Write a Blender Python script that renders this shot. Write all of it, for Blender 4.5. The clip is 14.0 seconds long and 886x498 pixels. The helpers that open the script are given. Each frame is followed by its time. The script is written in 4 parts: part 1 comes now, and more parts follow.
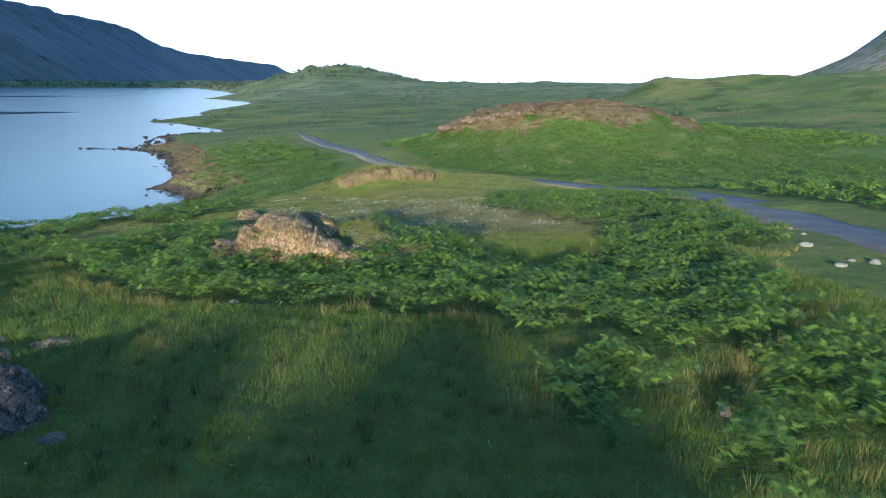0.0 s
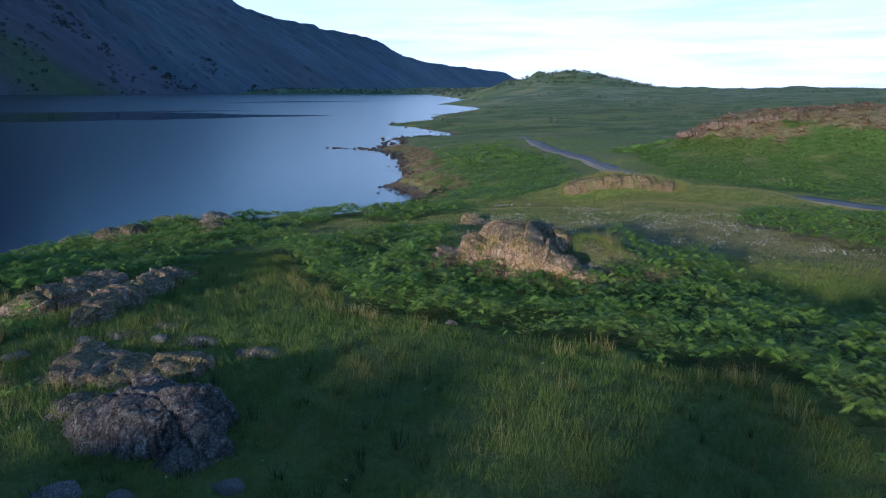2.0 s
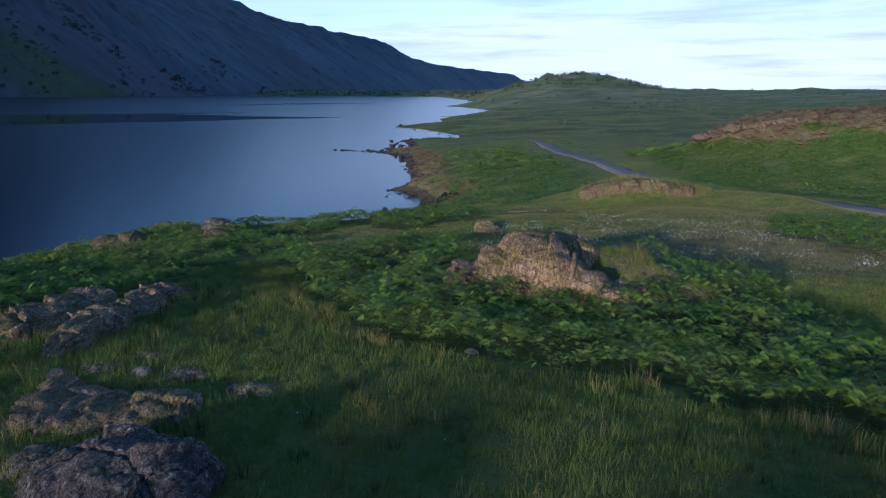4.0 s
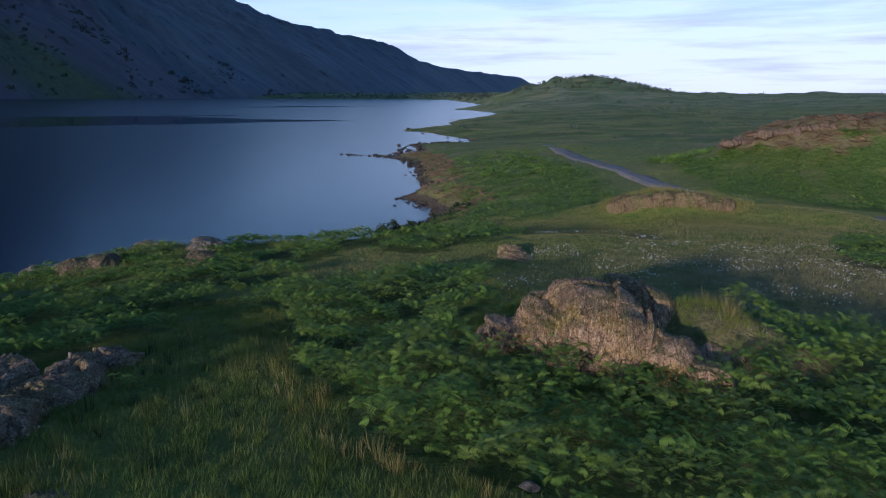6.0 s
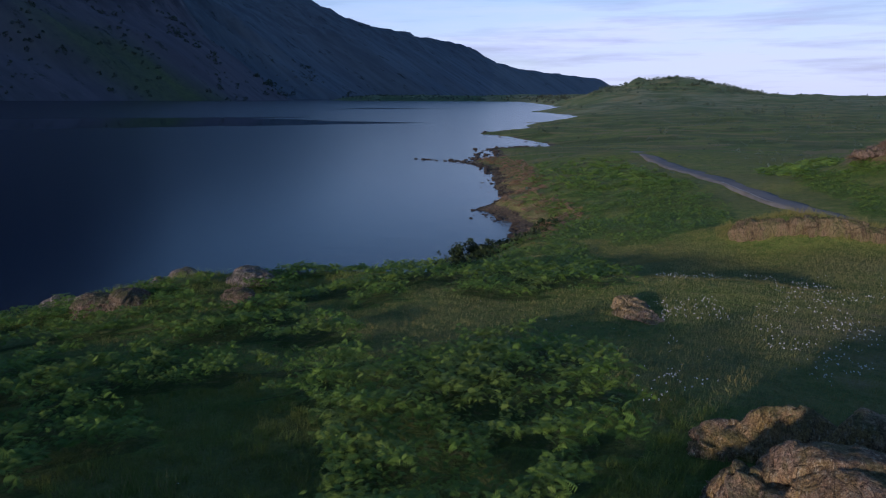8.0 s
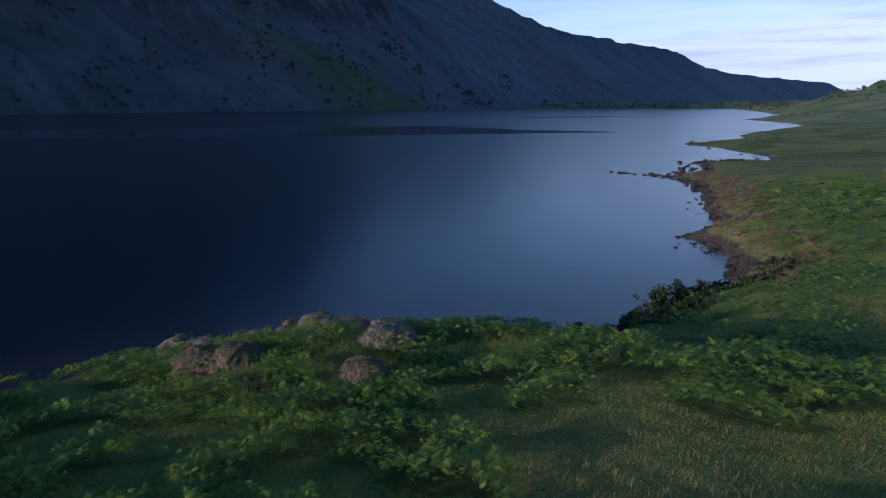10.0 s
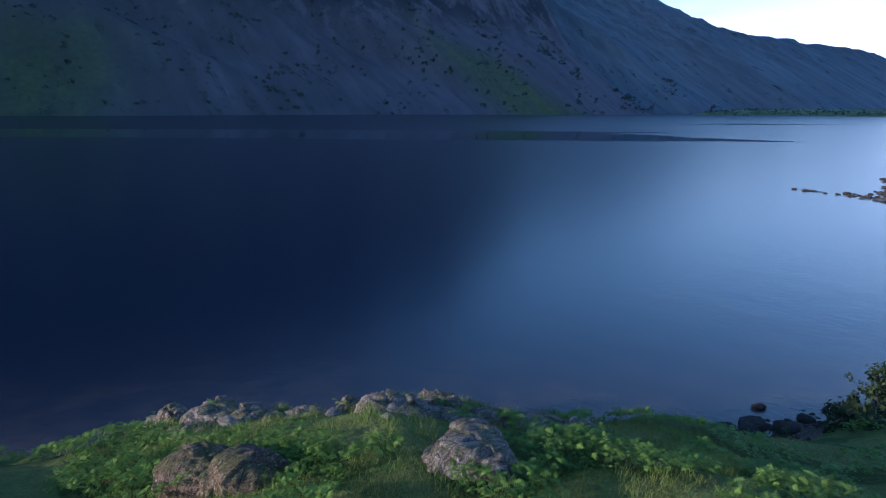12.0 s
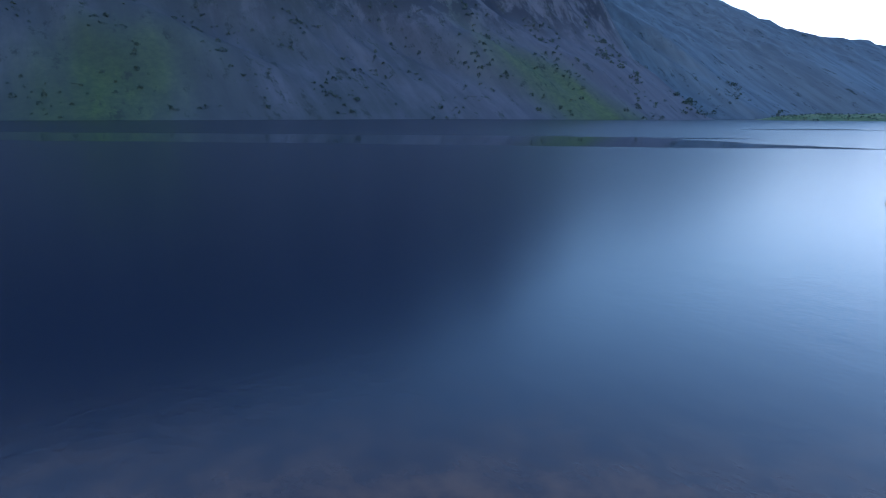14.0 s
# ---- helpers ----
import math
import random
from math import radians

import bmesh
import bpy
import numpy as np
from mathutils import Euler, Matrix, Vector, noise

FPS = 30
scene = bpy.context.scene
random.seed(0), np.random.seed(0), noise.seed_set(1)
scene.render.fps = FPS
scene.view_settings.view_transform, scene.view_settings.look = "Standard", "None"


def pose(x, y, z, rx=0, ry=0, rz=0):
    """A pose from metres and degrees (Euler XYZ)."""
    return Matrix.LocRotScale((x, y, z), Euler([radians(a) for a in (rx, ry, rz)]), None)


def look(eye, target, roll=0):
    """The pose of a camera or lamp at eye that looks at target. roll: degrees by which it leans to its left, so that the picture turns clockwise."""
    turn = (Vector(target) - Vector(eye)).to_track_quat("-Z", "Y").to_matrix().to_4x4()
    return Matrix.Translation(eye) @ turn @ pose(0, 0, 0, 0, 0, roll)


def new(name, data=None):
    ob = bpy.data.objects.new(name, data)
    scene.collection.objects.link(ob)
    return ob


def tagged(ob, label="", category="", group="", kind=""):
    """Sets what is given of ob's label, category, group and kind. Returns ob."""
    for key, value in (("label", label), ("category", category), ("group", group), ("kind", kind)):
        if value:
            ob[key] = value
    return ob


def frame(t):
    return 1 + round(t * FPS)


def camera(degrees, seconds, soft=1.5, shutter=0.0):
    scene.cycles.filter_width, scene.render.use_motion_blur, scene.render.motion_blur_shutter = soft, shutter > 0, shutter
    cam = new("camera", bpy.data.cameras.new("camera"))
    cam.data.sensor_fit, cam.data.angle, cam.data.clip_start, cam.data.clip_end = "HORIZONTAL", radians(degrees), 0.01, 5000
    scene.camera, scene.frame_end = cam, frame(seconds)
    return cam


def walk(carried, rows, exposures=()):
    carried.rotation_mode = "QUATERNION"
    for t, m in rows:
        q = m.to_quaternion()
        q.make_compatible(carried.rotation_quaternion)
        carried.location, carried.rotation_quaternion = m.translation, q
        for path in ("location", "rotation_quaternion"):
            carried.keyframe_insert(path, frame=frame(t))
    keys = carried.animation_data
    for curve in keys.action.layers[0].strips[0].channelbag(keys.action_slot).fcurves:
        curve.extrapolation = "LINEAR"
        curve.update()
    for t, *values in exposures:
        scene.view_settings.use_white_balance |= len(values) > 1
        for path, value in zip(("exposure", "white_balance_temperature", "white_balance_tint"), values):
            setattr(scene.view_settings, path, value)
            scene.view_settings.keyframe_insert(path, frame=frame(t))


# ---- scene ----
cam = camera(68.7, 14.0, soft=1.1)
PATH = [
    (0, (0.222, -1.581, 15.781), (0.374, 0.35, 15.281), 0.3),
    (0.5, (-0.516, 0.448, 15.498), (-0.63, 2.382, 15.002), 0.2),
    (1, (-0.728, 1.582, 15.333), (-1.083, 3.488, 14.842), 0.1),
    (1.5, (-0.839, 2.212, 15.228), (-1.3, 4.096, 14.742), 0.0),
    (2, (-0.877, 2.429, 15.15), (-1.373, 4.306, 14.667), 0.0),
    (2.5, (-0.928, 2.539, 15.105), (-1.438, 4.413, 14.625), 0.0),
    (4.8, (-2.333, 6.109, 15.072), (-2.859, 7.98, 14.597), 0.1),
    (5, (-2.519, 6.624, 15.059), (-3.049, 8.494, 14.587), 0.2),
    (5.5, (-3.093, 7.981, 15.07), (-3.626, 9.85, 14.599), 0.2),
    (6, (-3.749, 9.454, 15.093), (-4.288, 11.322, 14.624), 0.1),
    (6.5, (-4.469, 11.083, 15.102), (-5.018, 12.948, 14.633), 0.1),
    (7, (-5.237, 12.788, 15.118), (-5.797, 14.65, 14.65), 0.1),
    (7.5, (-6.034, 14.775, 15.075), (-6.716, 16.597, 14.611), -0.1),
    (8, (-6.904, 16.714, 15.141), (-7.653, 18.51, 14.677), 0.1),
    (8.5, (-7.853, 18.717, 15.147), (-8.697, 20.47, 14.685), 0.0),
    (9, (-8.863, 20.874, 15.103), (-9.893, 22.526, 14.647), -0.2),
    (9.2, (-9.244, 21.691, 15.093), (-10.353, 23.293, 14.643), -0.4),
    (11.3, (-14.112, 29.717, 14.933), (-15.456, 31.134, 14.502), -0.3),
    (11.5, (-14.667, 30.491, 14.921), (-16.063, 31.857, 14.492), -0.3),
    (12, (-16.287, 32.334, 14.885), (-17.844, 33.516, 14.462), -0.0),
    (12.5, (-17.749, 33.962, 14.855), (-19.371, 35.055, 14.436), -0.0),
    (13, (-19.104, 35.366, 14.850), (-20.743, 36.435, 14.436), 0.0),
    (13.5, (-20.509, 36.478, 14.995), (-22.155, 37.538, 14.583), 0.1),
    (14, (-21.954, 37.366, 15.082), (-23.606, 38.416, 14.672), 0.0),
]
walk(cam, [(t, look(eye, target, roll)) for t, eye, target, roll in PATH],
     exposures=[(0, 1.62, 5500, 3), (0.6, 1.38, 5350, 6), (1.5, 1.06, 5150, 10), (2.6, 0.70, 5080, 15), (5, 0.55, 5260, 19), (9, 0.07, 5540, 23), (11.5, 1.08, 5050, 18), (12.7, 1.57, 5400, 18), (14, 2.2, 5950, 18)])

# ---------------------------------------------------------------- light
SUN_AZIMUTH, SUN_ELEVATION = 196.0, 10.0     # degrees, clockwise from +y; a low morning sun behind the camera
world = bpy.data.worlds.new("sky")
scene.world = world
world.use_nodes = True
wn, wl = world.node_tree.nodes, world.node_tree.links
wn.clear()
w_out, w_back, w_sky = wn.new("ShaderNodeOutputWorld"), wn.new("ShaderNodeBackground"), wn.new("ShaderNodeTexSky")
w_sky.sky_type, w_sky.sun_disc = "NISHITA", False
w_sky.sun_elevation, w_sky.sun_rotation = radians(SUN_ELEVATION), radians(SUN_AZIMUTH)
w_sky.air_density, w_sky.dust_density, w_sky.ozone_density = 1.1, 0.3, 3.5
w_back.inputs["Strength"].default_value = 0.14
# thin high cloud: streaks that lie level, thicker towards the horizon
w_co, w_map, w_noise, w_ramp = wn.new("ShaderNodeTexCoord"), wn.new("ShaderNodeMapping"), wn.new("ShaderNodeTexNoise"), wn.new("ShaderNodeMapRange")
w_map.inputs["Scale"].default_value = (1.6, 1.6, 14.0)
w_noise.inputs["Scale"].default_value, w_noise.inputs["Detail"].default_value, w_noise.inputs["Roughness"].default_value = 2.2, 7.0, 0.6
w_ramp.inputs["From Min"].default_value, w_ramp.inputs["From Max"].default_value = 0.42, 0.62
w_ramp.inputs["To Min"].default_value, w_ramp.inputs["To Max"].default_value = 0.72, 1.0
w_sep, w_low, w_mul, w_mix = wn.new("ShaderNodeSeparateXYZ"), wn.new("ShaderNodeMapRange"), wn.new("ShaderNodeMath"), wn.new("ShaderNodeMix")
w_low.inputs["From Min"].default_value, w_low.inputs["From Max"].default_value = 0.09, 0.23
w_low.inputs["To Min"].default_value, w_low.inputs["To Max"].default_value = 1.0, 0.04
w_mul.operation, w_mix.data_type = "MULTIPLY", "RGBA"
# the veil thins out towards the sun's side
w_dot, w_side, w_mul2 = wn.new("ShaderNodeVectorMath"), wn.new("ShaderNodeMapRange"), wn.new("ShaderNodeMath")
w_dot.operation, w_mul2.operation = "DOT_PRODUCT", "MULTIPLY"
w_dot.inputs[1].default_value = (0.2, 0.98, 0.0)
w_side.inputs["From Min"].default_value, w_side.inputs["From Max"].default_value = 0.35, 0.95
w_side.inputs["To Min"].default_value, w_side.inputs["To Max"].default_value = 0.03, 1.0
w_map2, w_noise2, w_ramp2, w_veil = wn.new("ShaderNodeMapping"), wn.new("ShaderNodeTexNoise"), wn.new("ShaderNodeMapRange"), wn.new("ShaderNodeMix")
w_map2.inputs["Scale"].default_value, w_map2.inputs["Location"].default_value = (2.4, 2.4, 30.0), (1.3, 0.4, 2.0)
w_noise2.inputs["Scale"].default_value, w_noise2.inputs["Detail"].default_value, w_noise2.inputs["Roughness"].default_value = 1.7, 6.0, 0.6
w_ramp2.inputs["From Min"].default_value, w_ramp2.inputs["From Max"].default_value = 0.47, 0.66
w_veil.data_type = "RGBA"
w_veil.inputs["A"].default_value, w_veil.inputs["B"].default_value = (4.7, 5.0, 6.1, 1), (3.4, 3.5, 4.5, 1)
for a, b in ((w_co.outputs["Generated"], w_map2.inputs["Vector"]), (w_map2.outputs["Vector"], w_noise2.inputs["Vector"]), (w_noise2.outputs["Fac"], w_ramp2.inputs["Value"]),
             (w_ramp2.outputs["Result"], w_veil.inputs["Factor"]), (w_veil.outputs["Result"], w_mix.inputs["B"])):
    wl.new(a, b)
for a, b in ((w_co.outputs["Generated"], w_map.inputs["Vector"]), (w_map.outputs["Vector"], w_noise.inputs["Vector"]),
             (w_noise.outputs["Fac"], w_ramp.inputs["Value"]), (w_co.outputs["Generated"], w_sep.inputs["Vector"]),
             (w_sep.outputs["Z"], w_low.inputs["Value"]), (w_ramp.outputs["Result"], w_mul.inputs[0]), (w_low.outputs["Result"], w_mul.inputs[1]),
             (w_co.outputs["Generated"], w_dot.inputs[0]), (w_dot.outputs["Value"], w_side.inputs["Value"]), (w_mul.outputs["Value"], w_mul2.inputs[0]),
             (w_side.outputs["Result"], w_mul2.inputs[1]), (w_mul2.outputs["Value"], w_mix.inputs["Factor"]), (w_sky.outputs["Color"], w_mix.inputs["A"]),
             (w_mix.outputs["Result"], w_back.inputs["Color"]), (w_back.outputs["Background"], w_out.inputs["Surface"])):
    wl.new(a, b)

sun = new("sun", bpy.data.lights.new("sun", "SUN"))
sun.data.energy, sun.data.angle, sun.data.color = 3.6, radians(2.5), (1.0, 0.80, 0.58)
sa, se = radians(SUN_AZIMUTH), radians(SUN_ELEVATION)
sun.matrix_world = look((0, 0, 0), (-math.sin(sa) * math.cos(se), -math.cos(sa) * math.cos(se), -math.sin(se)))


# ---------------------------------------------------------------- materials
class Nodes:
    """Short hand for building a node material."""

    def __init__(self, name):
        self.mat = bpy.data.materials.new(name)
        self.mat.use_nodes = True
        self.n, self.l = self.mat.node_tree.nodes, self.mat.node_tree.links
        self.bsdf = self.n["Principled BSDF"]
        self.co = self.n.new("ShaderNodeTexCoord").outputs["Object"]

    def feed(self, sock, value):
        if isinstance(value, bpy.types.NodeSocket):
            self.l.new(value, sock)
        elif isinstance(value, tuple) and len(value) == 3 and sock.type == "RGBA":
            sock.default_value = (*value, 1)
        else:
            sock.default_value = value
        return self

    def noise(self, scale, detail=4.0, rough=0.55, stretch=None, turn=(0, 0, 0), distort=0.0, out="Fac"):
        node = self.n.new("ShaderNodeTexNoise")
        node.inputs["Scale"].default_value, node.inputs["Detail"].default_value, node.inputs["Roughness"].default_value = scale, detail, rough
        node.inputs["Distortion"].default_value = distort
        self.l.new(self.mapped(stretch, turn), node.inputs["Vector"])
        return node.outputs[out]

    def mapped(self, stretch, turn=(0, 0, 0)):
        if not stretch:
            return self.co
        m = self.n.new("ShaderNodeMapping")
        m.inputs["Scale"].default_value, m.inputs["Rotation"].default_value = stretch, turn
        self.l.new(self.co, m.inputs["Vector"])
        return m.outputs["Vector"]

    def cells(self, scale, feature="DISTANCE_TO_EDGE", stretch=None, turn=(0, 0, 0), out="Distance"):
        node = self.n.new("ShaderNodeTexVoronoi")
        node.feature = feature
        node.inputs["Scale"].default_value = scale
        self.l.new(self.mapped(stretch, turn), node.inputs["Vector"])
        return node.outputs[out]

    def span(self, value, a, b, c=0.0, d=1.0):
        node = self.n.new("ShaderNodeMapRange")
        node.interpolation_type = "SMOOTHSTEP"
        for key, v in (("Value", value), ("From Min", a), ("From Max", b), ("To Min", c), ("To Max", d)):
            self.feed(node.inputs[key], v)
        return node.outputs["Result"]

    def mix(self, fac, a, b, blend="MIX"):
        node = self.n.new("ShaderNodeMix")
        node.data_type, node.blend_type = "RGBA", blend
        for key, v in (("Factor", fac), ("A", a), ("B", b)):
            self.feed(node.inputs[key], v)
        return node.outputs["Result"]

    def calc(self, op, a, b=0.0):
        node = self.n.new("ShaderNodeMath")
        node.operation = op
        self.feed(node.inputs[0], a).feed(node.inputs[1], b)
        return node.outputs["Value"]

    def attr(self, name, out="Color"):
        node = self.n.new("ShaderNodeAttribute")
        node.attribute_name = name
        return node.outputs[out]

    def rgb(self, colour):
        node = self.n.new("ShaderNodeSeparateColor")
        self.l.new(colour, node.inputs["Color"])
        return node.outputs["Red"], node.outputs["Green"], node.outputs["Blue"]

    def bumped(self, height, strength=0.5, distance=0.1):
        node = self.n.new("ShaderNodeBump")
        self.feed(node.inputs["Strength"], strength).feed(node.inputs["Distance"], distance).feed(node.inputs["Height"], height)
        self.l.new(node.outputs["Normal"], self.bsdf.inputs["Normal"])
        return self

    def done(self, colour, rough=0.8, spec=0.3):
        self.feed(self.bsdf.inputs["Base Color"], colour).feed(self.bsdf.inputs["Roughness"], rough)
        self.feed(self.bsdf.inputs["Specular IOR Level"], spec)
        return self.mat


def ground_material():
    """Turf, bracken floor, dry grass and shingle; the kinds come from the ground's own cover map."""
    m = Nodes("turf")
    fern, dry, stone = m.rgb(m.attr("cover"))
    fine, mid, wide = m.noise(9, 6, 0.7), m.noise(0.9, 5, 0.6), m.noise(0.11, 4)
    turf = m.mix(m.span(mid, 0.35, 0.65), (0.082, 0.130, 0.026), (0.155, 0.188, 0.042))
    turf = m.mix(m.span(wide, 0.4, 0.62, 0.0, 0.6), turf, (0.13, 0.14, 0.045))
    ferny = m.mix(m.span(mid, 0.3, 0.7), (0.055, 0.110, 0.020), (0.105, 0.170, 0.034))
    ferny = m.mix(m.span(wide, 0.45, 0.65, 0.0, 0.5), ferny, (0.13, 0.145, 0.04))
    # the floor under the near bracken gets a darker colour
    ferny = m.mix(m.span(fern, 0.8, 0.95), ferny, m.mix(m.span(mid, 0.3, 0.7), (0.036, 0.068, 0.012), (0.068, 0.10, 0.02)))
    straw = m.mix(m.span(mid, 0.3, 0.7), (0.15, 0.125, 0.062), (0.22, 0.19, 0.09))
    gravel = m.mix(m.span(m.cells(3.2, "F1", out="Distance"), 0.1, 0.6), (0.13, 0.095, 0.07), (0.06, 0.05, 0.042))
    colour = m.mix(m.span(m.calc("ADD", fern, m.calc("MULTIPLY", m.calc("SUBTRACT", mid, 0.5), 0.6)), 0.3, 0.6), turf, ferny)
    colour = m.mix(m.span(m.calc("ADD", dry, m.calc("MULTIPLY", m.calc("SUBTRACT", mid, 0.5), 0.9)), 0.3, 0.75), colour, straw)
    colour = m.mix(m.span(m.calc("ADD", stone, m.calc("MULTIPLY", m.calc("SUBTRACT", fine, 0.5), 0.7)), 0.35, 0.65), colour, gravel)
    field = m.n.new("ShaderNodeSeparateXYZ")
    m.l.new(m.co, field.inputs["Vector"])
    # pale far fields; their colour, mixed in with distance, also stands in for haze
    hazed_pasture = m.mix(m.span(m.noise(0.018, 4, 0.6), 0.4, 0.6), (0.088, 0.140, 0.062), (0.190, 0.215, 0.125))
    colour = m.mix(m.span(field.outputs["Y"], 260, 620, 0.0, 0.92), colour, hazed_pasture)
    scree = m.mix(m.span(m.noise(0.02, 5, 0.65), 0.35, 0.65), (0.17, 0.15, 0.145), (0.26, 0.235, 0.225))
    colour = m.mix(m.calc("MULTIPLY", m.span(field.outputs["X"], 700, 900), m.span(field.outputs["Z"], 25, 55)), colour, scree)
    ochre = m.calc("MULTIPLY", m.span(field.outputs["Y"], 95, 170), m.span(m.noise(0.085, 6, 0.66, stretch=(0.6, 1.6, 1.0), turn=(0, 0, 0.3)), 0.5, 0.60, 0.0, 0.8))
    colour = m.mix(ochre, colour, (0.200, 0.172, 0.072))
    heath = m.calc("MULTIPLY", m.span(field.outputs["Y"], 110, 220), m.span(m.noise(0.045, 6, 0.68, stretch=(0.7, 1.5, 1.0)), 0.47, 0.58, 0.0, 0.75))
    colour = m.mix(heath, colour, (0.052, 0.092, 0.030))
    tuft = m.noise(2.6, 5, 0.65)
    colour = m.mix(m.span(tuft, 0.5, 0.66, 0.0, 0.55), colour, (0.150, 0.138, 0.050))
    colour = m.mix(m.span(tuft, 0.34, 0.48, 0.4, 0.0), colour, (0.040, 0.066, 0.016))
    colour = m.mix(0.45, colour, m.mix(m.span(fine, 0.3, 0.7), (0.3, 0.3, 0.3), (0.75, 0.75, 0.75)), "OVERLAY")
    m.bumped(m.calc("ADD", m.calc("MULTIPLY", fine, 0.35), m.noise(2.2, 5, 0.7)), 0.9, 0.35)
    return m.done(colour, 0.9, 0.15)


def leaf_material(name, low, high, tint, rough=0.6):
    """Leaves and blades: each has its own tone, and drifts of colour lie across the stand."""
    m = Nodes(name)
    tone = m.attr("tone", "Fac")
    colour = m.mix(tone, low, high)
    colour = m.mix(m.span(m.noise(0.55, 3), 0.42, 0.68, 0.0, 0.75), colour, tint)
    back = m.n.new("ShaderNodeBsdfTranslucent")
    both = m.n.new("ShaderNodeMixShader")
    both.inputs["Fac"].default_value = 0.36
    m.l.new(colour, back.inputs["Color"])
    m.l.new(m.bsdf.outputs["BSDF"], both.inputs[1])
    m.l.new(back.outputs["BSDF"], both.inputs[2])
    m.l.new(both.outputs["Shader"], m.n["Material Output"].inputs["Surface"])
    return m.done(colour, rough, 0.25)


def rock_material(name, pale, dark, lichen, stain, moss=0.35, streaky=1.0):
    """Weathered volcanic rock: streaked faces, stains, pale lichen, turf and moss on the flat places."""
    m = Nodes(name)
    wide, mid, fine = m.noise(0.7, 5, 0.6), m.noise(5.0, 7, 0.75, stretch=(1.3, 1.3, 0.6)), m.noise(22, 6, 0.75)
    streak = m.noise(2.2, 6, 0.7, stretch=(2.2, 0.45, 0.4), turn=(0.0, -0.15, 0.15))
    colour = m.mix(m.span(wide, 0.40, 0.60), dark, pale)
    colour = m.mix(m.span(m.noise(0.45, 4, 0.6), 0.50, 0.62, 0.0, 0.7), colour, stain)
    colour = m.mix(m.span(streak, 0.48, 0.66, 0.0, 0.8 * streaky), colour, stain)
    colour = m.mix(m.span(streak, 0.33, 0.44, 0.85 * streaky, 0.0), colour, tuple(c * 0.35 for c in dark))
    grain = m.noise(7.0, 6, 0.75, stretch=(2.0, 0.8, 0.7), turn=(0.1, -0.2, 0.3))
    colour = m.mix(m.span(grain, 0.54, 0.64, 0.0, 0.8), colour, lichen)
    colour = m.mix(m.span(grain, 0.36, 0.46, 0.75, 0.0), colour, tuple(c * 0.3 for c in dark))
    colour = m.mix(m.span(mid, 0.57, 0.68, 0.0, 0.6), colour, lichen)
    crack = m.cells(1.5, stretch=(1.5, 0.5, 0.4), turn=(0.1, -0.2, 0.2))
    colour = m.mix(m.span(m.calc("ADD", crack, m.calc("MULTIPLY", m.calc("SUBTRACT", fine, 0.5), 0.06)), 0.0, 0.035, 0.35 + 0.4 * streaky, 0.0), colour, (0.03, 0.024, 0.02))
    chips = m.calc("ADD", m.cells(4.6, stretch=(1.5, 0.8, 0.8), turn=(0.2, -0.3, 0.4)), m.calc("MULTIPLY", m.calc("SUBTRACT", grain, 0.5), 0.3))
    colour = m.mix(m.span(chips, 0.0, 0.05, 0.32, 0.0), colour, tuple(c * 0.35 for c in dark))
    colour = m.mix(m.span(m.noise(48, 4, 0.7), 0.58, 0.68, 0.0, 0.7), colour, lichen)
    geo = m.n.new("ShaderNodeNewGeometry")
    colour = m.mix(m.span(geo.outputs["Pointiness"], 0.515, 0.59, 0.0, 0.45), colour, lichen)
    up = m.n.new("ShaderNodeSeparateXYZ")
    m.l.new(geo.outputs["Normal"], up.inputs["Vector"])
    mossy = m.calc("MULTIPLY", m.span(up.outputs["Z"], 0.5, 0.92), m.span(m.noise(1.6, 5), 0.38, 0.6))
    colour = m.mix(m.calc("MULTIPLY", mossy, moss), colour, (0.105, 0.110, 0.036))
    colour = m.mix(0.8, colour, m.mix(m.span(fine, 0.3, 0.7), (0.15, 0.15, 0.15), (0.85, 0.85, 0.85)), "OVERLAY")
    m.bumped(m.calc("ADD", m.calc("MULTIPLY", m.span(chips, 0.0, 0.1), 0.3), m.calc("ADD", m.calc("MULTIPLY", fine, 0.5), m.calc("ADD", grain, m.calc("MULTIPLY", streak, streaky)))), 1.0, 0.13)
    return m.done(colour, 0.88, 0.2)


def road_material():
    m = Nodes("asphalt")
    fine, wide = m.noise(60, 4, 0.7), m.noise(0.5, 4)
    colour = m.mix(m.span(wide, 0.35, 0.65), (0.115, 0.114, 0.108), (0.16, 0.158, 0.15))
    colour = m.mix(m.span(fine, 0.4, 0.75, 0.0, 0.5), colour, (0.17, 0.165, 0.17))
    m.bumped(fine, 0.4, 0.01)
    return m.done(colour, 0.85, 0.1)


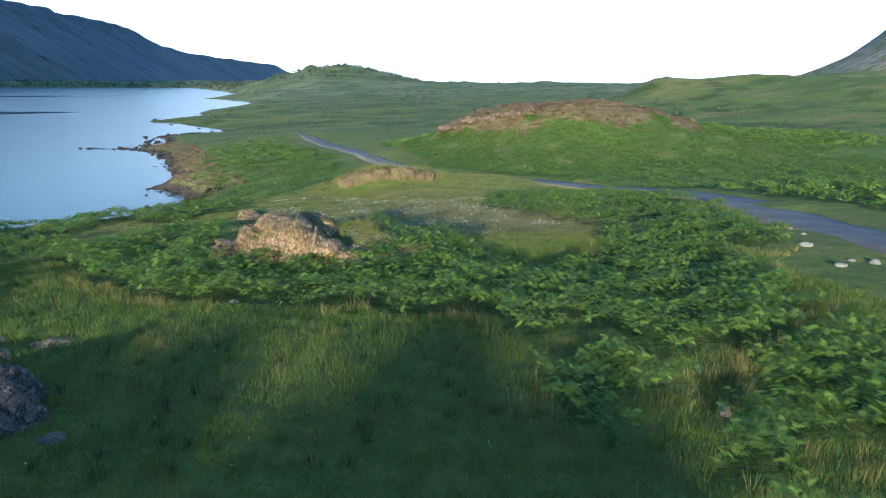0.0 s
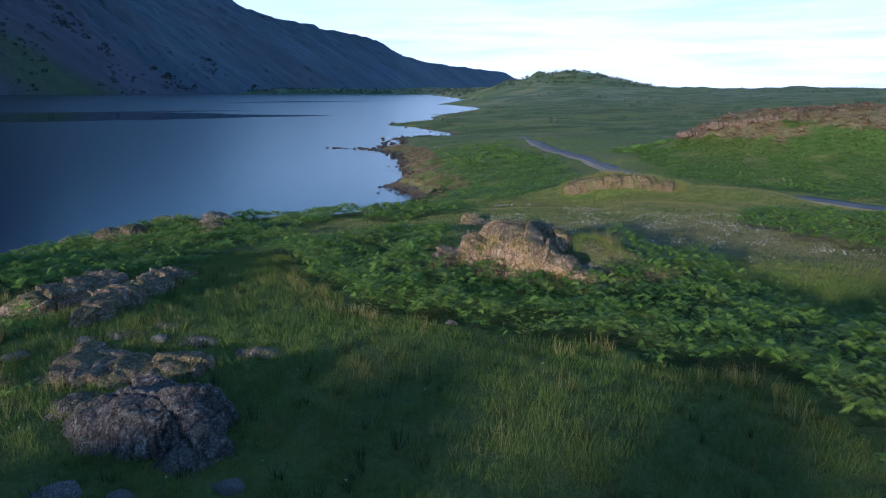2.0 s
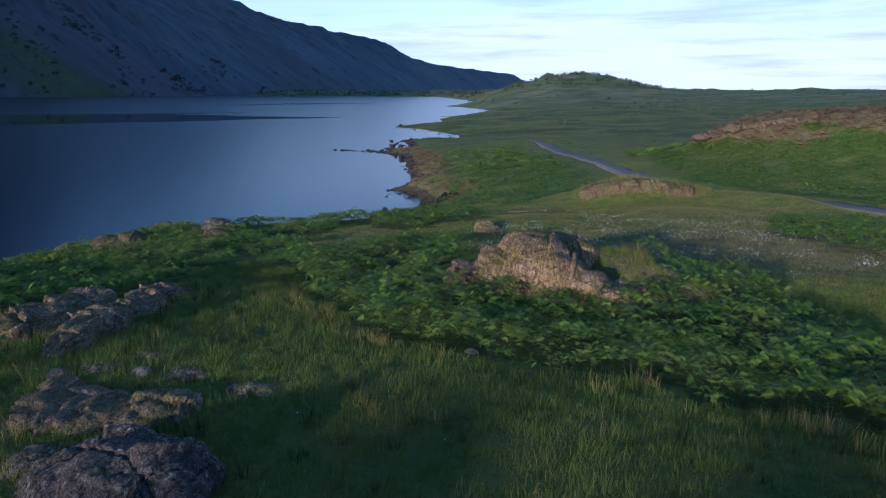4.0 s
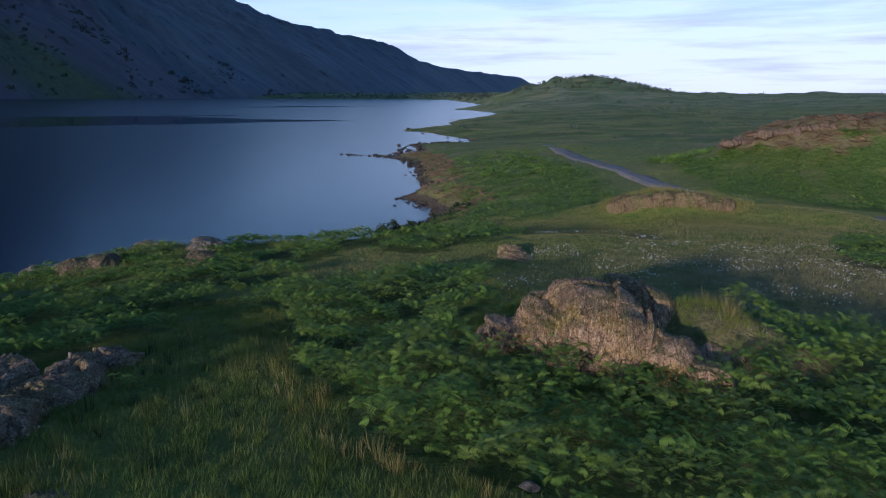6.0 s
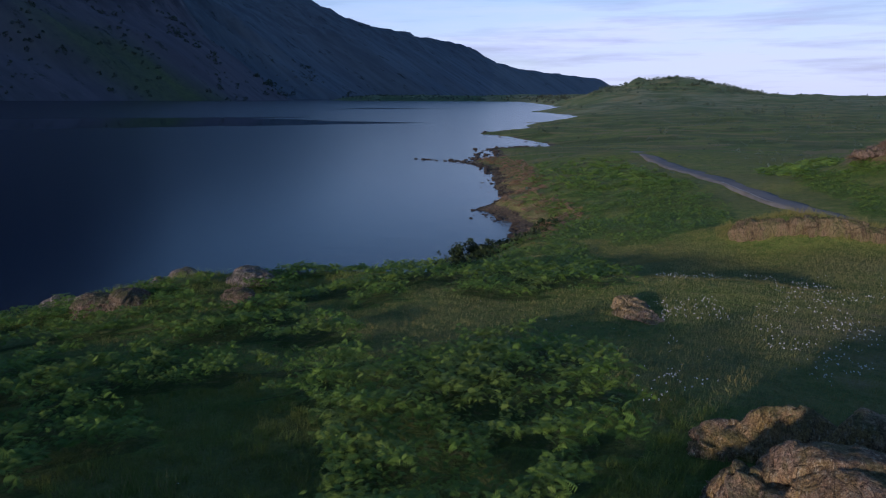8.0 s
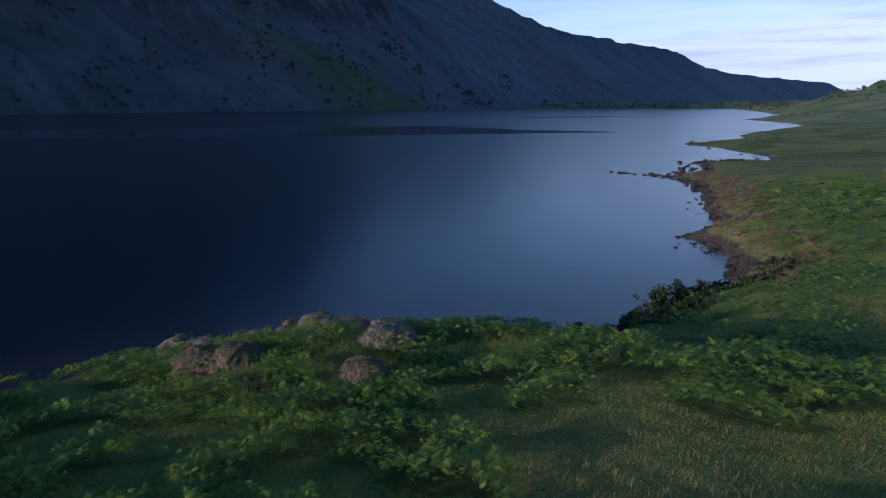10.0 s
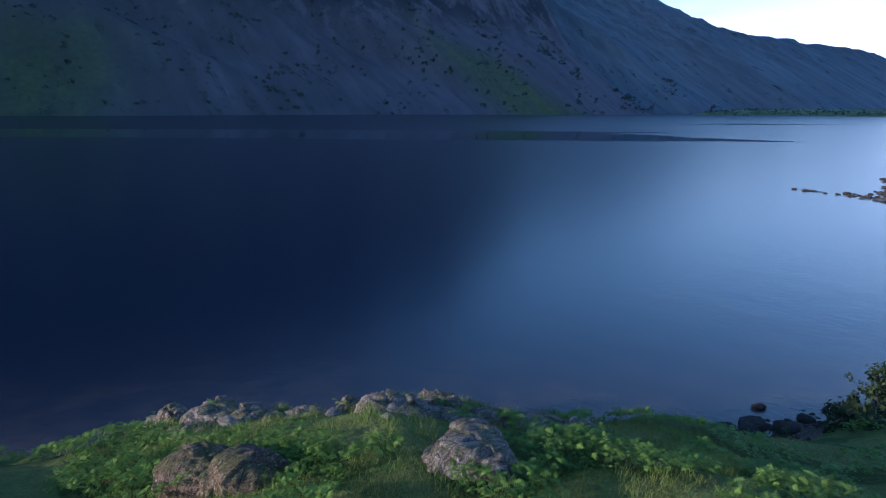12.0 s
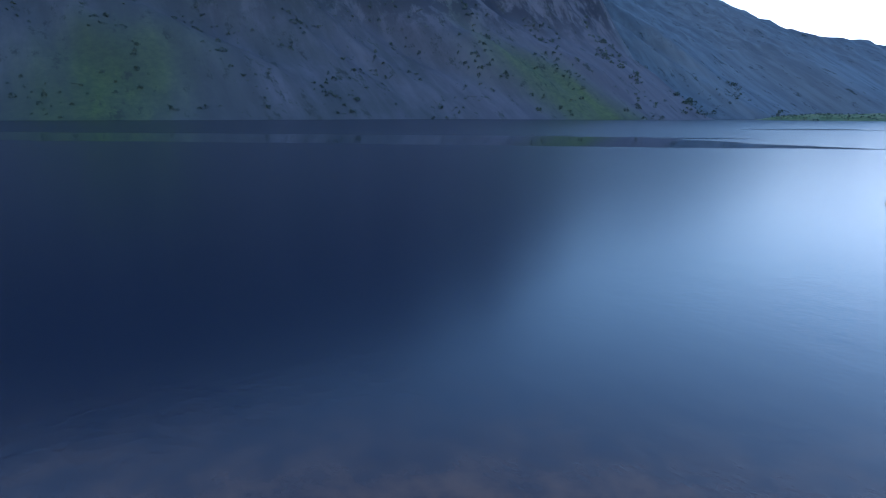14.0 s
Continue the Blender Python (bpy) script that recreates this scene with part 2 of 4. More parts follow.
def water_material():
    """Clear dark lake water, rippled by wind, with calm lanes far out."""
    m = Nodes("lake_water")
    at = m.n.new("ShaderNodeSeparateXYZ")
    m.l.new(m.mapped((1, 1, 1), (0, 0, radians(-45))), at.inputs["Vector"])
    wander = m.calc("MULTIPLY", m.calc("SUBTRACT", m.noise(0.012, 4, 0.6, stretch=(0.5, 1.6, 1.0), turn=(0, 0, radians(-45))), 0.5), 34.0)
    across = m.calc("ADD", at.outputs["Y"], wander)
    along = m.calc("ADD", at.outputs["X"], m.calc("MULTIPLY", wander, 2.0))
    lanes = 0.0
    streaks = m.span(m.noise(0.03, 4, 0.6, stretch=(0.16, 1.7, 1.0), turn=(0, 0, radians(-45))), 0.34, 0.50, 0.6, 1.0)
    for base, half, start, end in ((352, 72, -900, 176), (458, 15, -700, 176), (700, 42, 110, 352)):
        taper = m.calc("MULTIPLY", m.span(along, end - 190, end, 1.0, 0.0), m.span(along, start, start + 170, 0.0, 1.0))
        reach = m.calc("MULTIPLY", taper, half)
        off = m.calc("ABSOLUTE", m.calc("SUBTRACT", m.calc("SUBTRACT", across, base), reach))
        lane = m.calc("MULTIPLY", m.span(m.calc("SUBTRACT", off, reach), -10.0, 4.0, 1.0, 0.0), streaks)
        lanes = m.calc("MAXIMUM", lanes, m.calc("MULTIPLY", lane, m.span(taper, 0.02, 0.15)))
    ripple = m.noise(1.1, 4, 0.6, stretch=(1.0, 2.2, 1.0), turn=(0, 0, 0.5), distort=0.5)
    swell = m.noise(0.16, 3, 0.5, stretch=(1.0, 1.8, 1.0), turn=(0, 0, 0.3))
    height = m.calc("ADD", m.calc("MULTIPLY", ripple, 0.22), m.calc("MULTIPLY", swell, 0.4))
    m.bumped(height, m.span(lanes, 0, 1, 0.13, 0.01), 0.5)
    m.bsdf.inputs["IOR"].default_value = 1.32
    bed = m.span(m.noise(0.5, 4), 0.3, 0.7, 0.35, 0.8)
    colour = m.mix(m.calc("MULTIPLY", m.attr("tone", "Fac"), bed), (0.0008, 0.0044, 0.0168), (0.092, 0.070, 0.050))
    return m.done(colour, m.span(lanes, 0, 1, 0.21, 0.035), 0.5)


def fell_material():
    """Steep fellside over the lake: grey-mauve scree in chutes, green strips, dark crag and heather; some shade and
    haze put into the colour.
    """
    m = Nodes("scree_fell")
    m.co = m.attr("bed", "Vector")
    strip = m.noise(0.0075, 4, 0.55, stretch=(0.35, 1.5, 0.35), turn=(0.3, 0, 0), distort=0.3)
    chute = m.noise(0.035, 5, 0.6, stretch=(0.22, 1.6, 0.22), turn=(0.35, 0, 0))
    speck = m.noise(0.16, 5, 0.7)
    scree = m.mix(m.span(chute, 0.35, 0.65), (0.084, 0.078, 0.090), (0.112, 0.103, 0.116))
    green = m.mix(m.span(speck, 0.35, 0.65), (0.054, 0.080, 0.026), (0.088, 0.116, 0.036))
    grown = m.calc("ADD", m.attr("tone", "Fac"), m.calc("ADD", m.calc("MULTIPLY", m.calc("SUBTRACT", chute, 0.5), 0.7), m.calc("MULTIPLY", m.calc("SUBTRACT", strip, 0.5), 0.8)))
    colour = m.mix(m.span(grown, 0.15, 1.3), scree, green)
    # grass slope behind the spur, its colour paled and blued to stand in for haze
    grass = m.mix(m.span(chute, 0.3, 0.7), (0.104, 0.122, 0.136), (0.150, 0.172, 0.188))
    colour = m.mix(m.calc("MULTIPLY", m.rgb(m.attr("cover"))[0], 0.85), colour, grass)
    zed = m.n.new("ShaderNodeSeparateXYZ")
    m.l.new(m.co, zed.inputs["Vector"])
    crag = m.calc("MULTIPLY", m.span(zed.outputs["Z"], 80, 170), m.span(m.noise(0.03, 6, 0.7, stretch=(1, 1.4, 0.5)), 0.4, 0.55))
    colour = m.mix(m.calc("MULTIPLY", crag, m.span(m.rgb(m.attr("cover"))[0], 0.0, 1.0, 1.0, 0.25)), colour, (0.038, 0.040, 0.050))
    colour = m.mix(m.span(m.noise(0.05, 6, 0.75, stretch=(0.6, 1.2, 0.6)), 0.56, 0.68, 0.0, 0.8), colour, (0.022, 0.032, 0.024))
    # near end's colour darkened in place of shade, broken into heathery patches
    moor = m.calc("ADD", m.span(zed.outputs["Y"], 120, 760, 0.75, 0.0), m.calc("MULTIPLY", m.calc("SUBTRACT", m.noise(0.022, 5, 0.65, stretch=(0.5, 1.2, 0.5)), 0.5), 1.6))
    colour = m.mix(m.span(moor, 0.2, 0.9, 0.0, 0.6), colour, (0.040, 0.046, 0.044))
    m.bumped(m.calc("ADD", m.calc("MULTIPLY", speck, 0.5), m.calc("MULTIPLY", chute, 0.9)), 0.22, 2.5)
    return m.done(colour, 0.95, 0.1)


TURF, WATER, FELL, ASPHALT = ground_material(), water_material(), fell_material(), road_material()
FERN = leaf_material("bracken_frond", (0.069, 0.138, 0.020), (0.156, 0.258, 0.044), (0.150, 0.210, 0.040))
BLADE = leaf_material("grass_blade", (0.082, 0.140, 0.026), (0.165, 0.215, 0.046), (0.175, 0.185, 0.046))
MEADOW = leaf_material("meadow_blade", (0.16, 0.17, 0.048), (0.25, 0.235, 0.078), (0.225, 0.195, 0.064))
STRAW = leaf_material("dry_grass", (0.15, 0.155, 0.05), (0.33, 0.275, 0.11), (0.20, 0.18, 0.065))
RUST = leaf_material("dead_bracken", (0.18, 0.115, 0.065), (0.31, 0.205, 0.125), (0.24, 0.165, 0.095))
BUSH = leaf_material("scrub_leaf", (0.015, 0.03, 0.012), (0.05, 0.075, 0.025), (0.035, 0.05, 0.02))
DOWN = leaf_material("cotton_head", (0.6, 0.6, 0.55), (0.8, 0.8, 0.75), (0.75, 0.75, 0.68))
PINK_ROCK = rock_material("pink_rock", (0.46, 0.30, 0.19), (0.235, 0.152, 0.088), (0.55, 0.47, 0.31), (0.31, 0.225, 0.05), 0.7, 0.45)
GREY_ROCK = rock_material("grey_rock", (0.27, 0.225, 0.195), (0.15, 0.125, 0.112), (0.45, 0.42, 0.37), (0.22, 0.165, 0.125), 0.6)
SLAB_ROCK = rock_material("slab_rock", (0.37, 0.26, 0.18), (0.19, 0.135, 0.095), (0.50, 0.43, 0.33), (0.27, 0.20, 0.08), 0.6, 0.6)
BROWN_ROCK = rock_material("brown_rock", (0.23, 0.155, 0.11), (0.12, 0.08, 0.06), (0.36, 0.31, 0.24), (0.16, 0.125, 0.06), 0.7)
DARK_ROCK = rock_material("dark_rock", (0.185, 0.16, 0.15), (0.095, 0.082, 0.082), (0.40, 0.38, 0.35), (0.15, 0.11, 0.095), 0.3)
SHORE_ROCK = rock_material("shore_stone", (0.042, 0.036, 0.034), (0.022, 0.019, 0.018), (0.065, 0.058, 0.05), (0.034, 0.028, 0.024), 0.0)
PALE_ROCK = rock_material("pale_stone", (0.48, 0.46, 0.42), (0.36, 0.34, 0.31), (0.55, 0.54, 0.5), (0.5, 0.46, 0.4), 0.0)
HEATH_ROCK = rock_material("heath_rock", (0.23, 0.165, 0.125), (0.15, 0.105, 0.08), (0.29, 0.22, 0.17), (0.19, 0.14, 0.085), 0.6)
FELL_LEAF = leaf_material("fell_leaf", (0.042, 0.056, 0.042), (0.070, 0.088, 0.060), (0.055, 0.070, 0.050))
FAR_LEAF = leaf_material("wood_leaf", (0.05, 0.078, 0.05), (0.095, 0.13, 0.082), (0.075, 0.10, 0.07))
BANK_ROCK = rock_material("bank_rock", (0.24, 0.17, 0.10), (0.15, 0.11, 0.06), (0.29, 0.24, 0.15), (0.17, 0.16, 0.065), 0.9)


# ---------------------------------------------------------------- the lie of the land
SHORE = [(-75, -400), (-66, -60), (-56, 0), (-48, 25), (-42.5, 40), (-38, 50), (-33.5, 56.5), (-29, 61), (-27.5, 70),
         (-25.5, 79), (-26.5, 86), (-30.5, 93), (-35.5, 98.5), (-35, 108), (-41, 121), (-46, 135), (-51, 147), (-60, 157),
         (-58, 172), (-66, 194), (-55, 209), (-60, 222), (-80, 248), (-93, 267), (-84, 290), (-97, 340), (-88, 372),
         (-106, 369), (-95, 420), (-97, 483), (-112, 527), (-165, 606), (-140, 700), (-236, 978), (-405, 1432), (-540, 1470)]
ROAD = [(27, -60), (24.5, 0), (23.2, 18), (24.1, 32), (25.0, 44), (24.6, 54), (22.0, 63), (16.5, 69.3), (10.8, 73), (5, 78.6), (0.3, 88), (-3.8, 100), (-6.8, 111),
        (-11.5, 124), (-17, 143), (-22, 155)]


def smooth(v, a, b):
    s = np.clip((v - a) / (b - a), 0, 1)
    return s * s * (3 - 2 * s)


def to_line(x, y, line):
    """Distance to a polyline."""
    best = np.full(np.shape(x), 1e9)
    for (ax, ay), (bx, by) in zip(line, line[1:]):
        dx, dy = bx - ax, by - ay
        s = np.clip(((x - ax) * dx + (y - ay) * dy) / (dx * dx + dy * dy), 0, 1)
        best = np.minimum(best, np.hypot(x - ax - s * dx, y - ay - s * dy))
    return best


def inside(x, y, poly):
    """Even-odd test for a closed polygon."""
    hit = np.zeros(np.shape(x), bool)
    for (ax, ay), (bx, by) in zip(poly, poly[1:] + poly[:1]):
        if ay != by:
            hit ^= ((ay > y) != (by > y)) & (x < (bx - ax) * (y - ay) / (by - ay) + ax)
    return hit


def waves(x, y, size, seed, octaves=3):
    """Smooth rolling noise in about -1..1, from turned sine waves."""
    rng, out, amp = np.random.RandomState(seed), 0.0, 1.0
    for n in range(octaves):
        for k in range(4):
            a, p = rng.uniform(0, 6.283, 2)
            f = 6.283 / size * (1.9 ** n) * rng.uniform(0.7, 1.3)
            out = out + amp * 0.35 * np.sin(f * (x * np.cos(a) + y * np.sin(a)) + p + 0.8 * np.sin(f * 0.6 * (y * np.cos(a) - x * np.sin(a)) + p * 2))
        amp *= 0.5
    return out


def bump(x, y, cx, cy, rx, ry, turn=0.0):
    c, s = np.cos(radians(turn)), np.sin(radians(turn))
    u, v = (x - cx) * c + (y - cy) * s, (y - cy) * c - (x - cx) * s
    return np.exp(-(u / rx) ** 2 - (v / ry) ** 2)


def land(x, y):
    """Height of the bare ground over the lake, and how far inland a place lies."""
    x, y = np.asarray(x, float), np.asarray(y, float)
    d = to_line(x, y, SHORE)
    # the shore line of the near side wobbles with stones and small bays
    dry = inside(x, y, SHORE + [(-540, 5000), (6000, 5000), (6000, -2000), (-75, -2000)])
    inland = np.where(dry, d, -d) + waves(x, y, 6.0, 3) * 0.7 + waves(x, y, 60.0, 4) * smooth(y, 120, 260) * 5
    inland = np.where((y > 1440) & (x > -900), np.maximum(inland, (y - 1440) * 0.5), inland)
    p = np.interp(y, [-60, 8, 16, 26, 34, 42, 52, 64, 78, 110, 150, 185, 250, 400, 600, 900, 1500, 4000],
                  [9.6, 8.9, 8.7, 8.1, 7.5, 7.0, 6.3, 5.2, 4.7, 4.2, 3.9, 3.1, 4.0, 5.6, 8.0, 12.0, 13.0, 6.0])
    p = p - 0.075 * np.clip(-8 - x, 0, 25) * smooth(y, 12, 30) * (1 - smooth(y, 50, 80))
    p = p + 0.03 * np.clip(x - 6, 0, 30) * (1 - smooth(y, 45, 62))
    p = p + 0.35 * bump(x, y, -13, 16.5, 7, 6, 35) + 0.6 * bump(x, y, -26, 2, 12, 12)           # rocky shoulder by the start
    p = p + 0.3 * bump(x, y, -4.2, 25.4, 5.5, 3.2, 8) + 1.25 * bump(x, y, -1.6, 28.0, 2.9, 1.5, -4)                                        # under the pink rock
    p = p + 0.5 * bump(x, y, -9.5, 31.5, 5, 4) + 2.3 * bump(x, y, -0.6, 68.3, 5.6, 2.5, -14)    # bank by the road
    p = p + 1.3 * bump(x, y, -24, 151, 20, 8, 25) + (4.0 * bump(x, y, -13.4, -11, 6.5, 4.2) + 4.2 * bump(x, y, -3.0, -11, 6.2, 4) + 0.5 * bump(x, y, 14, -11, 6, 4)) * (1 + 0.2 * waves(x, y, 4.0, 15)) + 1.2 * bump(x, y, 5, 73.0, 6, 2.4, -25) + 1.2 * bump(x, y, 10, 64, 6, 2.4, -40)          # crest in the lane; unseen rises behind the start, added to shade the foreground
    p = p + 7.4 * bump(x, y, 31, 108, 22, 15, 8) + 2.5 * bump(x, y, 65, 118, 36, 24) + 2.0 * bump(x, y, 15.5, 108.5, 8, 7)          # bracken knoll
    p = p + 11.8 * bump(x, y, 185, 255, 80, 75) + 7 * bump(x, y, 120, 285, 16, 20) + 2.5 * bump(x, y, 146, 280, 16, 24) + 12 * bump(x, y, 330, 300, 150, 150)
    p = p + 19 * bump(x, y, -70, 900, 85, 120) + 6 * bump(x, y, -103, 880, 9, 12) + 9 * bump(x, y, -150, 820, 120, 120)
    p = p + 720 * bump(x, y, 1532, 1286, 330, 330)    # fell on the far side of the valley
    p = p + 0.75 * bump(x, y, -32, 43, 7, 5.5) + 0.2 * bump(x, y, -35, 31, 8, 10) + 0.8 * bump(x, y, -39, 41.8, 3.2, 4, 30) + 0.7 * bump(x, y, -34.8, 45.6, 2.6, 2.4)
    p = p + (0.3 * bump(y, 0 * y, 46.8, 0, 2.2, 1) - 1.0 * smooth(y, 48, 52.5) * (1 - smooth(y, 60, 74))) * smooth(x, -30, -24) * (1 - smooth(x, -5, 1)) + 0.85 * bump(x, y, -32.2, 41.0, 5.2, 3.4, 38) + 0.45 * bump(x, y, -36.6, 38.4, 3.2, 2.8)    # step down to the bay, crown of the bank end
    far = smooth(np.hypot(x, y - 40), 70, 400)
    p = p + waves(x, y, 14.0, 11) * 0.16 * (1 - 0.4 * far) + waves(x, y, 55.0, 12) * 0.9 * far + waves(x, y, 220.0, 13) * 3.0 * smooth(np.hypot(x, y), 250, 900)
    road = to_line(x, y, ROAD)
    width = 5.0 + 3.0 * smooth(y, 50, 75) + 20 * smooth(y, 100, 200)
    up = 1 - np.exp(-np.clip(inland, 0, None) / width)
    z = np.where(inland > 0, 0.05 + p * up, np.maximum(inland * 0.22, -9.0))
    return z - 0.12 * (1 - smooth(road, 1.8, 2.8)), inland


# ---------------------------------------------------------------- what grows where
FERN_PATCHES = [
    # round the pink rock and away to the road
    [(-17, 30.5), (-12.5, 24.5), (-8.5, 20.2), (-6.2, 18.6), (-3.7, 18.4), (0, 18.6), (2, 18), (3.5, 16.6), (5, 15.2), (6.4, 14.5), (7.2, 12.7),
     (8.9, 12.5), (11.2, 14.5), (13, 17.5), (14.5, 20), (18, 26), (21.5, 33), (21.5, 43), (18.5, 51), (14, 56), (8, 53), (7, 46), (9, 39), (12, 35),
     (11, 29), (7.5, 22.5), (5.8, 22.8), (4.6, 24), (4.7, 26.7), (2.5, 30), (-0.3, 29.4), (-1, 24.5), (-7.5, 25), (-8.5, 30), (-9.5, 37), (-13, 36.5), (-15, 34)],
    # the field along the edge of the bank
    [(-13.8, 18.6), (-15, 22), (-18, 26.5), (-20.5, 31), (-21.5, 36), (-19.5, 40.5), (-12, 43), (-10, 46), (-13, 60), (-17, 68), (-20, 76), (-24, 72),
     (-28, 62), (-36, 52), (-44, 40), (-48, 25), (-54, 5), (-30, 5), (-24, 14), (-19, 17)],
    [(-25, 34.2), (-21.9, 31.3), (-19.5, 30.6), (-17.5, 31.1), (-16.2, 32.5), (-17.2, 35.2), (-20.5, 37.5), (-25, 37)],
    [(-15, 14.5), (-12.2, 13.6), (-11.5, 12.2), (-11.3, 11), (-10.2, 10.6), (-8.0, 10.2), (-6.8, 9.7), (-6.8, 8.4), (-13, 8.4), (-16, 12)],
    [(3.8, 13.4), (6.5, 12), (5.4, 10.2), (3.6, 10.7)],
    [(9.3, 12.2), (13.5, 14), (15, 9), (10, 5), (6.2, 7), (7, 10)],
    # the slope over the bay
    [(-23, 84), (-17, 69), (-9, 66), (-5.5, 72), (-4.5, 84), (-8, 96), (-12, 108), (-17, 124), (-24, 142), (-38, 140), (-32, 112), (-26, 100)],
    # beyond the road
    [(6, 84), (16, 72.5), (23, 62), (28, 48), (30, 34), (31, 10), (90, 10), (95, 140), (10, 150), (-2, 115)],
]


def ferns(x, y):
    """1 where bracken grows, 0 on turf."""
    u, v = x + waves(x, y, 4.5, 21) * 0.7, y + waves(x, y, 4.5, 22) * 0.7
    hit = np.zeros(np.shape(x), bool)
    for patch in FERN_PATCHES:
        hit |= inside(u, v, patch)
    road = to_line(x, y, ROAD)
    gap = waves(x, y, 9.0, 23, 2) < -0.62 - 0.25 * (y < 34)
    gap |= bump(x, y, -26.4, 32.5, 2.6, 1.1, 30) > 0.45
    gap |= (waves(x, y, 5.5, 67, 2) < -0.3) & (x < -17.5) & (y > 24)
    gap |= (y < 10.6) & (x < 0)
    # open turf round the low slabs, and on the crown of the bank end
    for line, reach in (([(-14.6, 16.0), (-16.4, 22.4)], 1.5), ([(-16.7, 17.0), (-17.8, 20.2)], 1.2), ([(-12.6, 13.2), (-10, 14.2)], 1.9), ([(-10.8, 10.9), (-7.5, 10.7)], 0.9), ([(-12.8, 15.0), (-11.6, 16.4)], 1.2)):
        gap |= to_line(x, y, line) < reach + 0.35 * waves(x, y, 1.6, 24, 2)
    gap |= (bump(x, y, -33.0, 41.6, 5.2, 3.2, 38) > 0.42) & (waves(x, y, 2.4, 64, 2) < 0.35)
    return hit & ~gap & (road > 2.6) & (rusty(x, y) < 0.5)


def rusty(x, y):
    """Dead brown bracken and heath on the knoll beyond the road, and on the shore banks."""
    knoll = bump(x, y, 32, 108, 24, 11, 8) + 0.5 * bump(x, y, 15.5, 109, 8, 5) + waves(x, y, 10.0, 31) * 0.22
    return np.clip((knoll - 0.32) * 3, 0, 1)


def cover(x, y, inland):
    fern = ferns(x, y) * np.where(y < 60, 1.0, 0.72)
    far = smooth(np.hypot(x, y - 30), 120, 260)
    fern = np.maximum(fern, smooth(np.hypot(x, y - 30), 95, 170) * smooth(waves(x, y, 38.0, 25) + 0.5 * waves(x, y, 11.0, 26), -0.1, 0.35))
    road = to_line(x, y, ROAD)
    dry = rusty(x, y)
    dry = np.maximum(dry, 0.62 * smooth(inland, 0, 2) * (1 - smooth(inland, 2.6, 5.5)) * smooth(y, 64, 82) * (1 - smooth(y, 175, 230)))
    dry = np.maximum(dry, 0.35 * (1 - smooth(road, 2.2, 5.5)))
    dry = np.maximum(dry, smooth(waves(x, y, 30.0, 27) + 0.4 * waves(x, y, 9.0, 28), 0.35, 0.8) * 0.65 * smooth(np.hypot(x, y - 30), 60, 140) * (1 - fern * 0.7))
    stone = (1 - smooth(inland, 0.7, 2.6)) * (y < 900) + 0.5 * bump(x, y, -1.3, 27.6, 2.6, 1.5, 0)
    dry = np.maximum(dry, 0.75 * bump(x, y, 5, 40, 12, 11) + 0.45 * bump(x, y, 10, 58, 12, 7) + 0.75 * bump(x, y, -0.8, 26.8, 2.6, 1.7, 18))
    return np.stack([fern, dry, stone, np.ones_like(fern)], -1)


# ---------------------------------------------------------------- mesh helpers
def mesh_of(name, verts, faces, material, smoothed=True, tone=None, colour=None):
    """A mesh from arrays of corners and of faces (all triangles or all quads)."""
    verts, faces = np.asarray(verts, np.float32), np.asarray(faces, np.int32)
    me = bpy.data.meshes.new(name)
    me.vertices.add(len(verts))
    me.vertices.foreach_set("co", verts.ravel())
    k = faces.shape[1]
    me.loops.add(faces.size)
    me.loops.foreach_set("vertex_index", faces.ravel())
    me.polygons.add(len(faces))
    me.polygons.foreach_set("loop_start", np.arange(0, faces.size, k, dtype=np.int32))
    me.polygons.foreach_set("loop_total", np.full(len(faces), k, np.int32))
    me.polygons.foreach_set("use_smooth", np.full(len(faces), smoothed))
    if tone is not None:
        me.attributes.new("tone", "FLOAT", "POINT").data.foreach_set("value", np.asarray(tone, np.float32))
    if colour is not None:
        me.color_attributes.new("cover", "FLOAT_COLOR", "POINT").data.foreach_set("color", np.asarray(colour, np.float32).ravel())
    me.materials.append(material)
    me.update(calc_edges=True)
    me.validate()
    return me


def part(name, bm, material, parent, label=""):
    """Link a bmesh as one mesh object under a thing."""
    me = bpy.data.meshes.new(name)
    bm.to_mesh(me)
    bm.free()
    me.materials.append(material)
    ob = new(name, me)
    ob.parent = parent
    return tagged(ob, label)


def lattice(xs, ys):
    gx, gy = np.meshgrid(xs, ys)
    n, m = len(xs), len(ys)
    i = (np.arange(m - 1)[:, None] * n + np.arange(n - 1)[None]).ravel()
    return gx.ravel(), gy.ravel(), np.stack([i, i + 1, i + n + 1, i + n], -1)


def spread(lo, hi, step, start, end, grow=1.07):
    """Even steps from lo to hi, which widen outwards to start and end."""
    mid = list(np.arange(lo, hi + step / 2, step))
    s, v, out = step, hi, []
    while v < end:
        s *= grow
        v += s
        out.append(v)
    s, v, back = step, lo, []
    while v > start:
        s *= grow
        v -= s
        back.append(v)
    return np.array(back[::-1] + mid + out)


def height(x, y):
    return float(land(x, y)[0])


# ---------------------------------------------------------------- the setting
def build_ground():
    x, y, quads = lattice(spread(-50, 40, 0.65, -1000, 3600, 1.06), spread(0, 125, 0.7, -900, 3600, 1.05))
    z, inland = land(x, y)
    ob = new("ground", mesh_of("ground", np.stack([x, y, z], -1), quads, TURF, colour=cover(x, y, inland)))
    tagged(ob, "rolling lakeside ground of turf, bracken floor and shingle", "ground", kind="structure")


